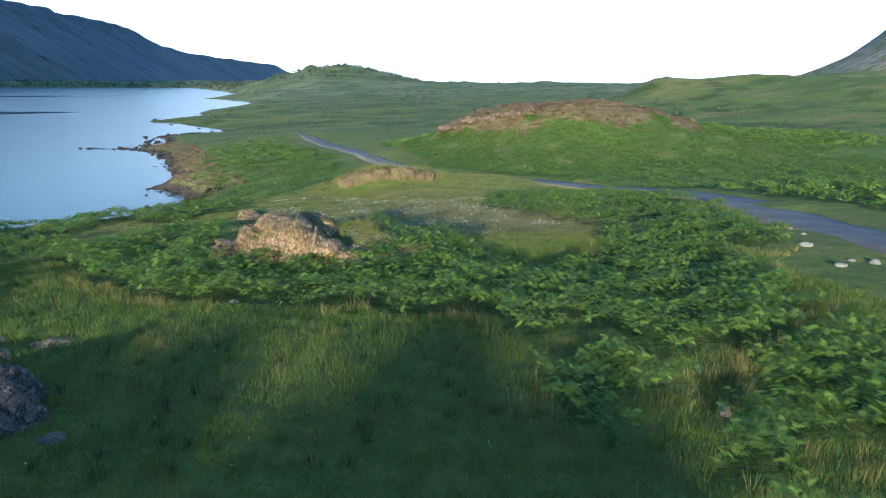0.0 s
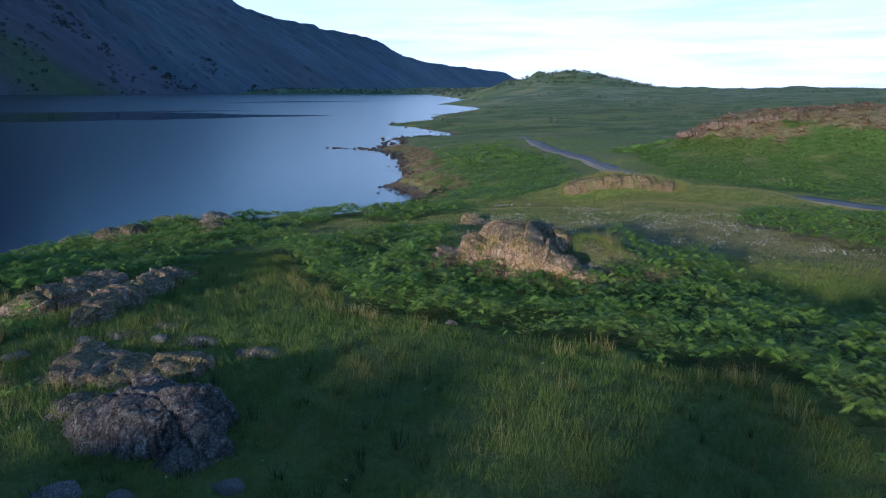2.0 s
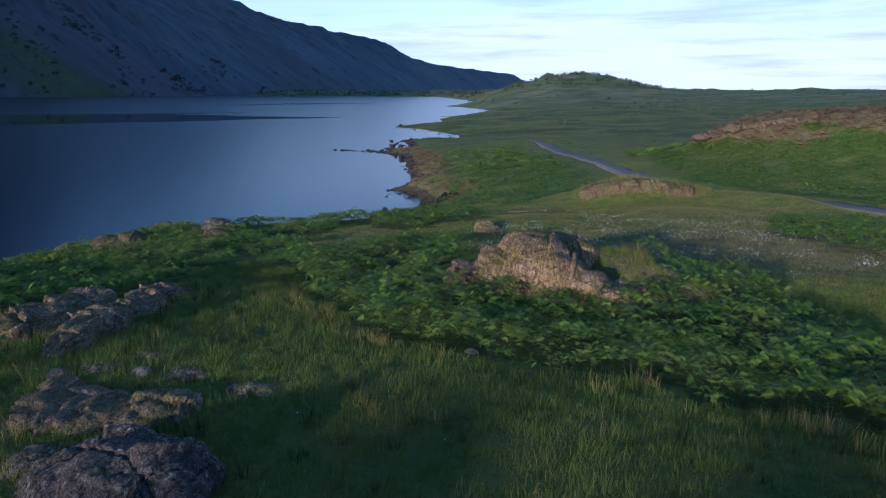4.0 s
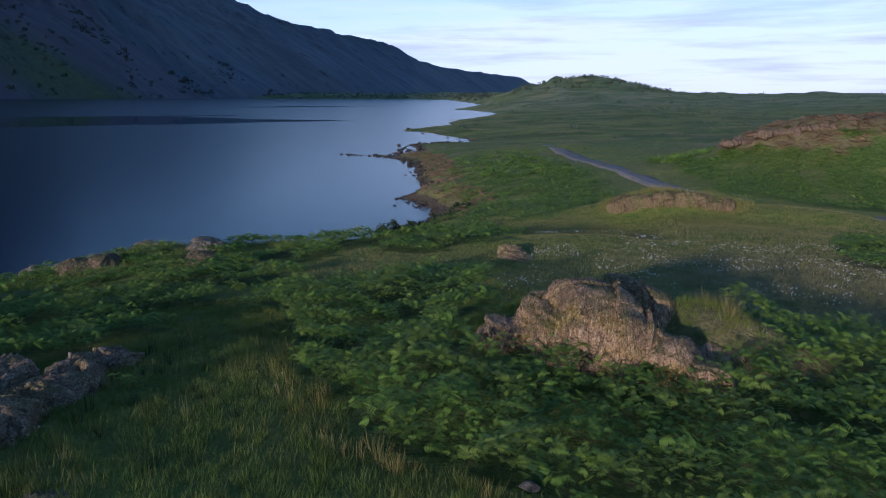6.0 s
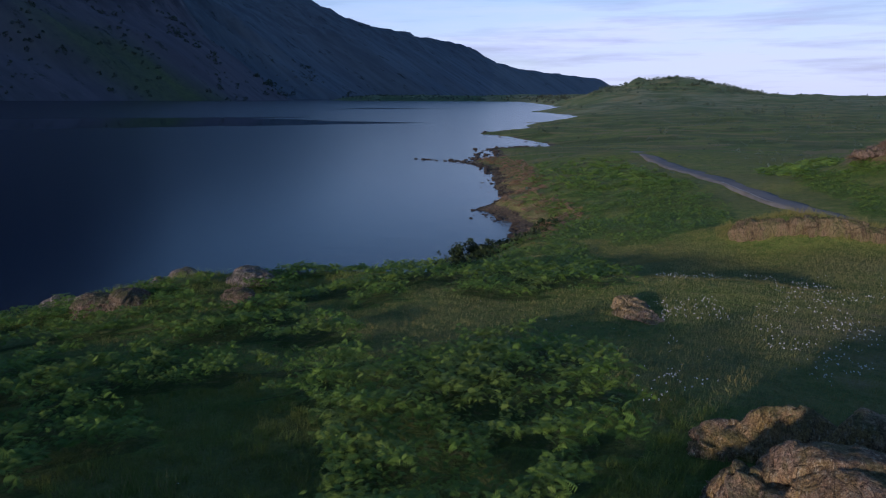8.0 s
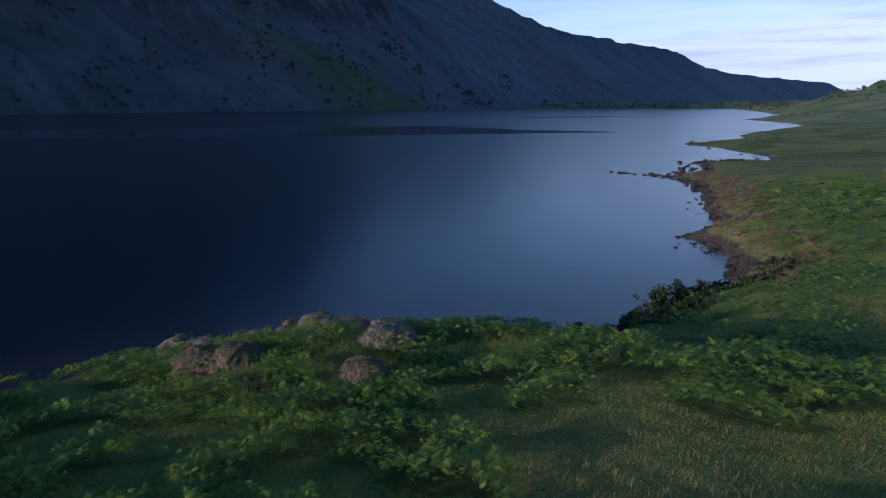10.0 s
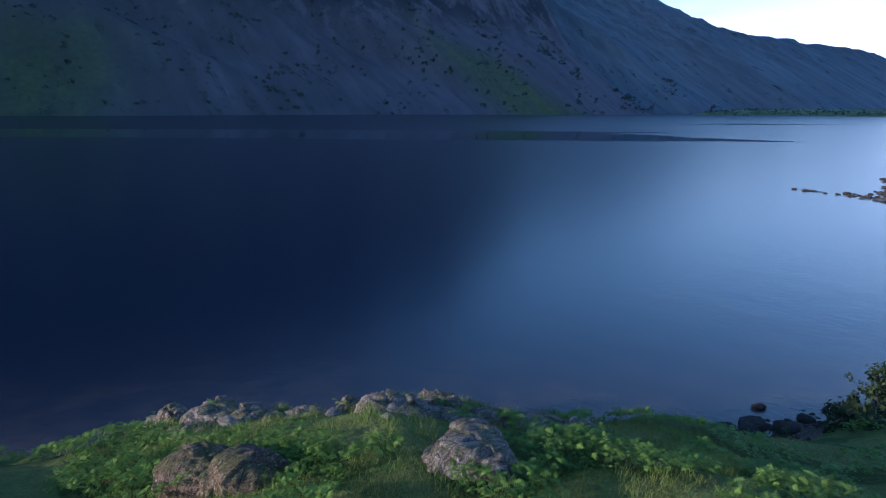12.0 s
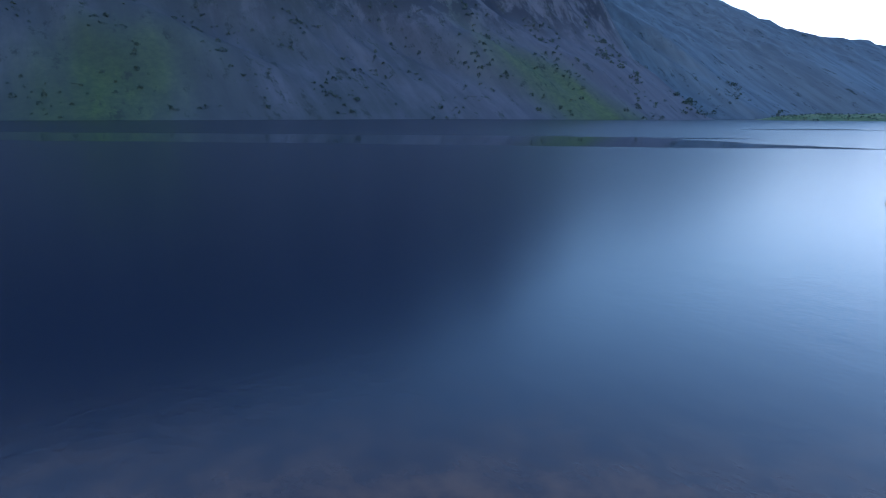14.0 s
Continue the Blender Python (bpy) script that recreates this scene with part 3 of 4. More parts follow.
def build_water():
    x, y, quads = lattice(spread(-70, -20, 1.0, -2600, 900, 1.2), spread(20, 180, 1.5, -2000, 2400, 1.2))
    shoal = np.exp(np.clip(land(x, y)[0], -20, 0) / 1.1)
    ob = new("water", mesh_of("water", np.stack([x, y, 0 * x], -1), quads, WATER, tone=shoal))
    tagged(ob, "dark blue lake with wind ripples and calm lanes", "lake", kind="structure")


def fell(y, d):
    """Height of the fellside d metres behind its shore."""
    # unseen crest (y under 900) raised to shade the fell, darken the lake
    ridge = np.interp(y, [-1500, -500, -150, 0, 500, 900, 1250, 1430, 1500, 1850, 2190, 2230, 2500, 3000, 4200],
                      [760, 760, 640, 600, 560, 440, 300, 222, 176, 181, 172, 121, 106, 104, 110])
    setback = 120 * smooth(y - (765 + 0.1 * d), 0, 90) * (1 - smooth(y, 1050, 1300)) * smooth(d, 0, 60)
    gully = waves(y + 0.4 * d, d * 0.25, 190, 41) * 26 + waves(y + 0.4 * d, d * 0.2, 55, 42) * 3
    gully = gully * (1 - 0.85 * smooth(y, 950, 1200))
    e = np.clip(d - setback + gully * smooth(d, 5, 140), 0, None)
    steep = 0.60 + 0.22 * smooth(d, 160, 330) * (1 - smooth(y, 850, 1150))
    # unseen end behind the start steepened too, added to block the low sun
    steep = steep + 0.3 * (1 - smooth(y, -500, -60))
    top = ridge + waves(y, d, 260, 43) * 4
    z = e * steep + smooth(e, 120, 260) * (waves(y, d, 70, 44) * 4)
    return np.minimum(z, top + 0.04 * (z - top))


def far_out(x, y, z):
    """The fell's foot follows a wide arc: carry a place outwards from the lake's near end."""
    dx, dy, dz = x + 8.0, y - 15.0, z - 15.0
    k = np.maximum(1.0, 3.14 * np.abs(dx) / np.hypot(dx, dy))
    return -8.0 + k * dx, 15.0 + k * dy, 15.0 + k * dz


def build_fell():
    ys = np.concatenate([np.arange(-1400, 0, 28.0), np.arange(0, 1500, 9.0), np.arange(1500, 4300, 22.0)])
    ds = np.concatenate([np.arange(-12, 300, 7.0), np.arange(300, 1250, 30.0)])
    y, d, quads = lattice(ys, ds)
    x = -(525 + 22 * waves(y, 0 * y, 420, 45)) - d
    z = np.where(d > 0, fell(y, d), d * 0.3)
    z = z - 60 * smooth(d, 1000, 1250)
    low = 1 - smooth(d, 90, 190)
    growth = bump(y - 0.5 * d, 0 * y, 50, 0, 80, 1) + 0.95 * bump(y + 0.35 * d, 0 * y, 575, 0, 75, 1)
    # the cover map marks the slope that takes the haze-toned grass colour
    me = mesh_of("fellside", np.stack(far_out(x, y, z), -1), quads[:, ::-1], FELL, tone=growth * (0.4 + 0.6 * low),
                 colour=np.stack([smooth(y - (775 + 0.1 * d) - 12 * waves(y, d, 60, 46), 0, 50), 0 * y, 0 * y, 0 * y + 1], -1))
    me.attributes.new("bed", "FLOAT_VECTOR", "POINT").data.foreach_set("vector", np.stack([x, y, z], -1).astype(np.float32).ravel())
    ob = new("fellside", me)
    tagged(ob, "steep shaded fellside of grey scree and green strips above the lake", "mountain", kind="structure")


def build_road():
    pts = [Vector((*p, 0)) for p in ROAD]
    line = []
    for i in range(len(pts) - 1):
        a, b, c, e = pts[max(i - 1, 0)], pts[i], pts[i + 1], pts[min(i + 2, len(pts) - 1)]
        n = max(2, int((c - b).length / 1.2))
        for k in range(n):
            s = k / n
            line.append(0.5 * (2 * b + (c - a) * s + (2 * a - 5 * b + 4 * c - e) * s * s + (3 * b - a - 3 * c + e) * s ** 3))
    line = np.array([(p.x, p.y) for p in line])
    way = np.gradient(line, axis=0)
    way /= np.linalg.norm(way, axis=1)[:, None]
    out = np.stack([way[:, 1], -way[:, 0]], -1)
    rim = 1.95 - 0.4 * smooth(line[:, 1], 45, 80) + 0.14 * waves(line[:, 0], line[:, 1], 5.0, 51)
    zc = land(line[:, 0], line[:, 1])[0]
    zc = np.convolve(np.pad(zc, 4, "edge"), np.ones(9) / 9, "valid") + 0.09
    rows = []
    for f, drop in ((-1.06, -0.35), (-1.0, 0.0), (-0.5, 0.035), (0, 0.05), (0.5, 0.035), (1.0, 0.0), (1.06, -0.35)):
        xy = line + out * (f * rim)[:, None]
        rows.append(np.column_stack([xy, zc + drop]))
    n = len(line)
    verts = np.concatenate(rows)
    quads = np.concatenate([np.stack([np.arange(n - 1) + r * n, np.arange(n - 1) + (r + 1) * n, np.arange(1, n) + (r + 1) * n, np.arange(1, n) + r * n], -1) for r in range(6)])
    ob = new("road", mesh_of("road", verts, quads[:, ::-1], ASPHALT))
    tagged(ob, "narrow grey asphalt lane winding through the bracken", "road", kind="structure")
    # a short pale strip along the lake side of the lane
    run = np.where((line[:, 1] > 89) & (line[:, 1] < 104))[0]
    sides = [np.column_stack([line[run] + out[run] * (f * rim[run])[:, None], zc[run] + 0.035]) for f in (-0.80, -0.68)]
    k, n = np.arange(len(run) - 1), len(run)
    ob = new("lane_strip", mesh_of("lane_strip", np.concatenate(sides), np.stack([k, k + n, k + n + 1, k + 1], -1)[:, ::-1], PALE_ROCK))
    tagged(ob, "narrow pale strip along the edge of the lane", "road marking", kind="structure")


build_ground()
build_water()
build_fell()
build_road()


# ---------------------------------------------------------------- rocks
def joint(u, seed):
    """Uneven slices along a line: which slice, and the place in it from -1 to 1."""
    i = math.floor(u)
    lo, hi = i + 0.35 * noise.cell(Vector((i + 0.5, seed, 0.5))), i + 1 + 0.35 * noise.cell(Vector((i + 1.5, seed, 0.5)))
    if u < lo:
        i, hi = i - 1, lo
        lo = i + 0.35 * noise.cell(Vector((i + 0.5, seed, 0.5)))
    elif u >= hi:
        i, lo = i + 1, hi
        hi = i + 1 + 0.35 * noise.cell(Vector((i + 1.5, seed, 0.5)))
    return i, 2 * (u - lo) / (hi - lo) - 1


def worn(me, seed, rough, flute=1.0):
    """Wear a plain hump into rock: steep slabs parted by joints, thin beds on top, a grainy skin."""
    n = len(me.vertices)
    co, no = np.empty(n * 3, np.float32), np.empty(n * 3, np.float32)
    me.vertices.foreach_get("co", co)
    me.vertex_normals.foreach_get("vector", no)
    co, no = co.reshape(-1, 3), no.reshape(-1, 3)
    off = np.empty(n, np.float32)
    turn = -0.2 + 0.4 * math.sin(seed * 2.4)
    cx, sx = math.cos(turn), math.sin(turn)
    wide, thick = 0.46 + 0.12 * math.sin(seed * 1.3), 0.30
    for i in range(n):
        p = Vector(co[i].tolist())
        w = noise.noise_vector(p * 0.7 + Vector((seed, 0, 0)))
        steep = 1 - abs(float(no[i, 2]))
        u = (p.x * cx + p.y * sx + 0.16 * p.z + 0.42 * w.x) / wide
        v = (p.y * cx - p.x * sx + 0.15 * p.z + 0.4 * w.y) / (wide * 3.0)
        k = (p.z + 0.22 * p.x + 0.12 * p.y + 0.16 * w.z) / thick
        q = u * wide + 0.25 * w.z
        iu, su = joint(u, seed)
        iv, sv = joint(v, seed + 9)
        ik, sk = joint(k, seed + 17)
        fu, fv, fk = abs(su), abs(sv), abs(sk)
        deep, slab, tu, tv = (noise.cell(Vector((iu + 0.5, iv + 0.5, seed + e))) for e in (0.5, 3.5, 7.5, 11.5))
        bed, tk = (noise.cell(Vector((ik + 0.5, math.floor(u * 0.5) + 0.5, seed + e))) - 0.5 for e in (5.5, 13.5))
        flat = min(1.0, max(0.15, 1.2 - 1.6 * steep))
        # tilted plates with sharp steps, fissures between them, thin beds on the flat tops
        off[i] = (0.02 + 0.07 * (slab - 0.5) + 0.10 * (tu - 0.5) * su + 0.08 * (tv - 0.5) * sv
                  - 0.17 * deep * max(0.0, 1 - (1 - fu) / 0.13) * (0.3 + 0.7 * steep) - 0.08 * max(0.0, 1 - (1 - fv) / 0.08)
                  + (0.06 * bed + 0.05 * tk * sk) * flat
                  - flute * (0.08 * abs(noise.noise(Vector((q * 8, p.y * 2, p.z * 2)))) + 0.13 * abs(noise.noise(Vector((q * 2.7, p.y * 0.6, p.z * 0.6)))))
                  + 0.03 * noise.fractal(p * 4.5, 0.5, 2.2, 4))
    me.vertices.foreach_set("co", (co + no * (off * rough)[:, None]).ravel())
    me.update()


def rock(name, label, blobs, material, seed, rough=1.0, grain=0.07, category="rock", group="", flute=1.0):
    """One rock: humps (place, half sizes, turn) grown together into a single skin, then worn."""
    bm = bmesh.new()
    for cx, cy, cz, rx, ry, rz, turn in blobs:
        made = bmesh.ops.create_icosphere(bm, subdivisions=4, radius=1.0)["verts"]
        m = Matrix.Translation((cx, cy, cz)) @ Matrix.Rotation(radians(turn), 4, "Z") @ Matrix.Diagonal((rx, ry, rz, 1))
        cut = random.Random(seed * 31 + len(bm.verts))
        planes = [(Vector((cut.gauss(0, 1), cut.gauss(0, 1), cut.gauss(0.2, 0.7))).normalized(), cut.uniform(0.72, 0.92)) for _ in range(7)]
        for v in made:
            p = Vector([math.copysign(abs(c) ** 0.78, c) for c in v.co])
            for side, reach in planes:
                over = p.dot(side) - reach
                if over > 0:
                    p -= side * (over * 0.6)
            v.co = m @ p
    rough_me = bpy.data.meshes.new(name)
    bm.to_mesh(rough_me)
    bm.free()
    ob = new(name, rough_me)
    mod = ob.modifiers.new("skin", "REMESH")
    mod.mode, mod.voxel_size, mod.use_smooth_shade = "VOXEL", grain, True
    me = bpy.data.meshes.new_from_object(ob.evaluated_get(bpy.context.evaluated_depsgraph_get()))
    ob.modifiers.clear()
    ob.data = me
    bpy.data.meshes.remove(rough_me)
    me.name = name
    worn(me, seed, rough, flute)
    me.materials.clear()
    me.materials.append(material)
    return tagged(ob, label, category, group)


rock("rock_outcrop", "large rounded pink rock hump standing in bracken", [
    (-4.5, 26.0, 8.35, 1.8, 1.85, 2.0, 6), (-3.6, 25.4, 8.3, 1.15, 1.4, 1.85, 0), (-5.1, 25.7, 8.3, 1.1, 1.45, 1.75, 0), (-5.9, 26.5, 8.3, 1.0, 1.3, 1.45, 0),
    (-6.6, 25.4, 8.35, 0.95, 0.95, 1.1, 0), (-2.5, 25.0, 8.2, 0.9, 1.0, 1.25, 0), (-1.7, 24.6, 8.2, 0.8, 0.7, 0.95, 0), (-3.5, 27.7, 8.4, 1.5, 1.2, 1.5, 0)], PINK_ROCK, 1, 0.62, 0.045, flute=0.35)
rock("rock_outcrop", "low reddish rock ridge behind the pink hump", [
    (-6.1, 29.5, 8.1, 1.0, 0.6, 0.85, 5), (-5.0, 29.6, 8.3, 1.0, 0.6, 1.1, -8), (-3.8, 28.9, 8.6, 1.0, 0.7, 1.2, -20)], PINK_ROCK, 15, 0.6, 0.05, flute=0.4)
rock("rock_outcrop", "low pink rock slab lying in the turf ramp", [(-1.4, 26.3, 8.35, 0.9, 0.5, 0.5, 12), (-0.4, 27.0, 8.45, 0.8, 0.45, 0.35, 18)], PINK_ROCK, 12, 0.6)
def ledge(label, line, half, tall, lift, material, seed, rough=0.9, grain=0.06):
    """A low rock ledge along a line, half sunk in the turf: many overlapping flat humps."""
    r, blobs = random.Random(seed), []
    for (ax, ay), (bx, by) in zip(line, line[1:]):
        run, turn = math.hypot(bx - ax, by - ay), math.degrees(math.atan2(by - ay, bx - ax))
        n = max(2, round(run / 0.7))
        for k in range(n):
            f = (k + 0.5) / n
            x, y = ax + f * (bx - ax) + r.gauss(0, 0.12), ay + f * (by - ay) + r.gauss(0, 0.12)
            blobs.append((x, y, height(x, y) + lift, r.uniform(0.75, 1.15), half * r.uniform(0.75, 1.2), tall * r.uniform(0.75, 1.15), turn + r.uniform(-14, 14)))
    return rock("rock_outcrop", label, blobs, material, seed, rough, grain)


rock("rock_outcrop", "broken grey rock with deep joints beside turf", [
    (-8.75, 11.6, 8.7, 1.25, 1.15, 1.1, 20), (-9.6, 11.3, 8.6, 1.0, 1.0, 0.9, 0), (-10.4, 11.5, 8.5, 0.9, 0.95, 0.75, 0), (-7.75, 11.15, 8.45, 0.55, 0.8, 0.95, 0), (-9.3, 12.3, 8.6, 1.3, 0.8, 0.85, 0)],
    DARK_ROCK, 2, 0.9, 0.035, flute=0.6)
ledge("low pinkish rock slab rising out of turf", [(-12.6, 13.2), (-11.2, 13.6), (-9.9, 14.1)], 1.05, 0.40, -0.1, SLAB_ROCK, 3, 0.55)
ledge("long tilted rock slab sunlit on its edge", [(-14.3, 15.8), (-15.3, 18.6), (-16.3, 22.2)], 0.7, 0.55, -0.04, SLAB_ROCK, 4, 0.75, 0.05)
ledge("reddish weathered rock step among ferns", [(-16.4, 16.4), (-17.3, 18.4), (-17.8, 20.2)], 0.8, 0.65, -0.02, SLAB_ROCK, 5, 0.75, 0.05)
rock("rock_outcrop", "flat grey rock flush with the turf", [
    (-10.7, 15.6, 8.85, 0.6, 0.35, 0.3, 10), (-9.0, 15.5, 8.72, 1.0, 0.36, 0.3, 12)], GREY_ROCK, 6, 0.5)
rock("rock_outcrop", "small grey rock step showing through the turf", [
    (-12.6, 15.3, 8.85, 0.7, 0.4, 0.36, 30), (-12.1, 16.1, 8.8, 0.6, 0.35, 0.32, 20)], GREY_ROCK, 13, 0.5)
rock("rock_outcrop", "small layered pinkish rock in grass", [
    (-9.2, 41.2, 6.9, 1.0, 0.65, 0.5, -25), (-8.6, 40.5, 6.8, 0.75, 0.55, 0.36, -20), (-9.5, 42.1, 6.9, 0.8, 0.6, 0.6, -15)], SLAB_ROCK, 7, 0.8, 0.045)
rock("rock_outcrop", "rounded red-brown rock on the bank edge", [
    (-32.0, 36.6, height(-32.0, 36.6) - 0.05, 1.35, 1.05, 0.95, 40), (-31.1, 37.4, height(-31.1, 37.4) - 0.1, 1.1, 0.9, 0.85, 50)], BROWN_ROCK, 8, 0.5)
rock("rock_outcrop", "grey rock hump capped with grass", [
    (-28.2, 42.3, height(-28.2, 42.3) - 0.15, 1.4, 1.0, 0.85, 50), (-28.8, 43.0, height(-28.8, 43.0) - 0.15, 1.0, 0.9, 0.8, 0)], GREY_ROCK, 9, 0.5)
for n, (x, y, w, h) in enumerate(((-36.9, 38.2, 1.0, 0.7), (-35.7, 39.3, 1.0, 0.65), (-34.9, 40.6, 0.9, 0.6), (-33.8, 41.7, 1.0, 0.6), (-32.5, 42.2, 1.1, 0.7), (-33.0, 43.6, 1.1, 0.7), (-31.4, 44.3, 0.9, 0.55), (-31.6, 45.8, 1.1, 0.65), (-30.1, 46.4, 1.2, 0.65), (-29.2, 47.6, 0.9, 0.55), (-36.0, 37.2, 0.7, 0.5), (-37.6, 39.8, 0.8, 0.55), (-34.0, 45.3, 0.9, 0.9), (-32.6, 46.8, 0.9, 0.8))):
    z = height(x, y)
    rock("rock_outcrop", "flat lichened grey rock sunk in the bank end", [(x, y, z - 0.08, w, 0.7 * w, 0.75 * h, 40 + 25 * n), (x + 0.6 * w, y + 0.4 * w, z - 0.1, 0.7 * w, 0.6 * w, 0.7 * h, 10 * n)],
         GREY_ROCK, 50 + n, 0.75, 0.06, group="rocks on the bank end")
for n, (x, y, top, w) in enumerate(((-41.0, 39.8, 3.45, 1.05), (-41.6, 38.2, 3.5, 0.85), (-40.2, 41.0, 3.0, 0.7))):
    rock("rock_outcrop", "pale broken rock standing over the lake edge", [(x, y, top - 0.9, w, 0.8 * w, 0.85, 30 * n), (x + 0.5, y + 0.3, top - 1.15, 0.8 * w, 0.7 * w, 0.8, 15), (x - 0.4, y - 0.5, top - 1.3, 0.8 * w, 0.7 * w, 0.8, 70)],
         GREY_ROCK, 70 + n, 0.8, 0.06, group="rocks on the bank end")
rock("rock_outcrop", "low pinkish rock among ferns", [(-26.1, 39.0, height(-26.1, 39.0) + 0.15, 0.9, 0.75, 0.65, 40)], BROWN_ROCK, 10, 0.5)
ledge("yellowed turf-topped rock bank beside the lane", [(-4.7, 67.3), (-1.6, 66.8), (1.4, 66.2), (4.0, 65.7)], 0.85, 0.95, -0.05, BANK_ROCK, 11, 1.0, 0.07)
rock("rock_outcrop", "brown rock face at the end of the turf bank", [
    (-4.3, 67.5, height(-4.3, 67.5) + 0.05, 1.1, 1.0, 1.0, -8), (-3.3, 67.2, height(-3.3, 67.2), 1.0, 0.9, 0.9, -10)], BANK_ROCK, 14, 0.7)


# ---------------------------------------------------------------- plants
def scatter(rng, x0, x1, y0, y1, per_square, where):
    n = int((x1 - x0) * (y1 - y0) * per_square)
    x, y = rng.uniform(x0, x1, n), rng.uniform(y0, y1, n)
    keep = where(x, y)
    return x[keep], y[keep]


def fronds(name, label, rng, x, y, per_plant, pairs, tall, material, size=1.0, category="bracken", sink=0.0, slim=0.5):
    """A stand of ferns: arching stalks, each with pairs of leaflets that shorten to the tip."""
    n = len(x) * per_plant
    px, py = np.repeat(x, per_plant), np.repeat(y, per_plant)
    pz, inland = land(px, py)
    lush = np.repeat(rng.uniform(0.7, 1.15, len(x)), per_plant) * np.clip(0.9 + 0.5 * waves(px, py, 2.8, 61, 2), 0.4, 1.6)
    turn = rng.uniform(0, 2 * np.pi, n)
    lean = rng.uniform(0.25, 1.0, n)
    long = size * rng.uniform(0.75, 1.2, n) * lush
    up = tall * lush * rng.uniform(0.8, 1.15, n)
    ox, oy = np.cos(turn), np.sin(turn)
    roll = rng.normal(0, 0.45, n)
    t = np.linspace(0.0, 1.0, pairs + 1)
    verts, faces, tones = [], [], []
    base = rng.uniform(0.0, 1.0, n) * 0.6 + 0.4 * np.repeat(rng.uniform(0, 1, len(x)), per_plant)
    count = 0
    for k in range(pairs):
        a, b = t[k], t[k + 1]
        mid = 0.5 * (a + b)
        # the stalk climbs, then the blade arches out and droops
        def at(s):
            r = long * s * (0.35 + 0.65 * lean)
            h = up * (0.55 + 0.85 * s - 0.62 * s * s * (0.5 + lean)) - sink
            return np.stack([px + ox * r, py + oy * r, pz + h], -1)
        p, q = at(a), at(b)
        wide = long * 0.38 * (1 - mid) ** 0.8 * (0.55 + 0.45 * min(1.0, mid * 5 + 0.4))
        for s in (-1, 1):
            sx, sy = -oy * s, ox * s
            tip = p + (q - p) * 1.35
            droop = wide * rng.uniform(0.05, 0.4, n)
            tip = tip + np.stack([sx * wide * np.cos(roll), sy * wide * np.cos(roll), s * wide * np.sin(roll) - droop], -1)
            near = p + (tip - p) * 0.45 - (q - p) * slim
            far = p + (tip - p) * 0.45 + (q - p) * slim
            verts += [p, near, tip, far]
            i = count + np.arange(n)
            faces.append(np.stack([i, i + n, i + 2 * n, i + 3 * n], -1))
            tone = np.clip(base + rng.uniform(-0.12, 0.12, n) + 0.15 * mid, 0, 1)
            tones += [tone] * 4
            count += 4 * n
    me = mesh_of(name, np.concatenate(verts), np.concatenate(faces), material, False, np.concatenate(tones))
    return tagged(new(name, me), label, category, kind="stuff")


def bracken(name, label, rng, x, y, per_plant, pairs, tall, long, material):
    """A stand of bracken: each plant holds broad triangular fronds level over its stalk, with slender leaflets in pairs."""
    n = len(x) * per_plant
    px, py = np.repeat(x, per_plant) + rng.normal(0, 0.08, n), np.repeat(y, per_plant) + rng.normal(0, 0.08, n)
    canopy = np.clip(0.98 + 0.34 * waves(px, py, 2.6, 61, 2) + 0.20 * waves(px, py, 6.5, 62, 1) + 0.2 * waves(px, py, 1.1, 65, 1), 0.4, 1.7)
    tall = tall * canopy * rng.uniform(0.72, 1.15, n)
    tall = tall * np.where((px < -24) & (py > 30), 0.8, 1.0)
    long = long * np.sqrt(canopy) * rng.uniform(0.7, 1.25, n)
    turn, rise, roll = rng.uniform(0, 2 * np.pi, n), rng.normal(0.42, 0.4, n), rng.normal(0, 0.45, n)
    ahead = np.stack([np.cos(turn), np.sin(turn), 0 * turn], -1)
    foot = np.stack([px, py, land(px, py)[0] + tall * 0.9], -1)
    base = rng.uniform(0, 0.55, n) + 0.3 * np.repeat(rng.uniform(0, 1, len(x)), per_plant)
    verts, faces, tones, count = [], [], [], 0
    for k in range(pairs):
        s = (k + 0.25) / pairs
        at = foot + ahead * (long * s)[:, None]
        at[:, 2] += long * (rise * s - 0.55 * s * s)
        wide = long * 0.56 * (1 - s) ** 0.85 * min(1.0, 0.6 + 2.0 * s)
        half = long * 0.50 / pairs
        for side in (-1, 1):
            out = np.stack([-np.sin(turn) * side, np.cos(turn) * side, side * roll - rng.uniform(0.0, 0.4, n)], -1) + ahead * 0.35
            tip = at + out * wide[:, None]
            lean = ahead * half[:, None]
            verts += [at + lean, tip, at - lean]
            i = count + np.arange(n)
            faces.append(np.stack([i, i + n, i + 2 * n], -1))
            tones += [np.clip(base + rng.uniform(-0.1, 0.1, n) + 0.12 * s, 0, 1)] * 3
            count += 3 * n
    me = mesh_of(name, np.concatenate(verts), np.concatenate(faces), material, False, np.concatenate(tones))
    return tagged(new(name, me), label, "bracken", kind="stuff")


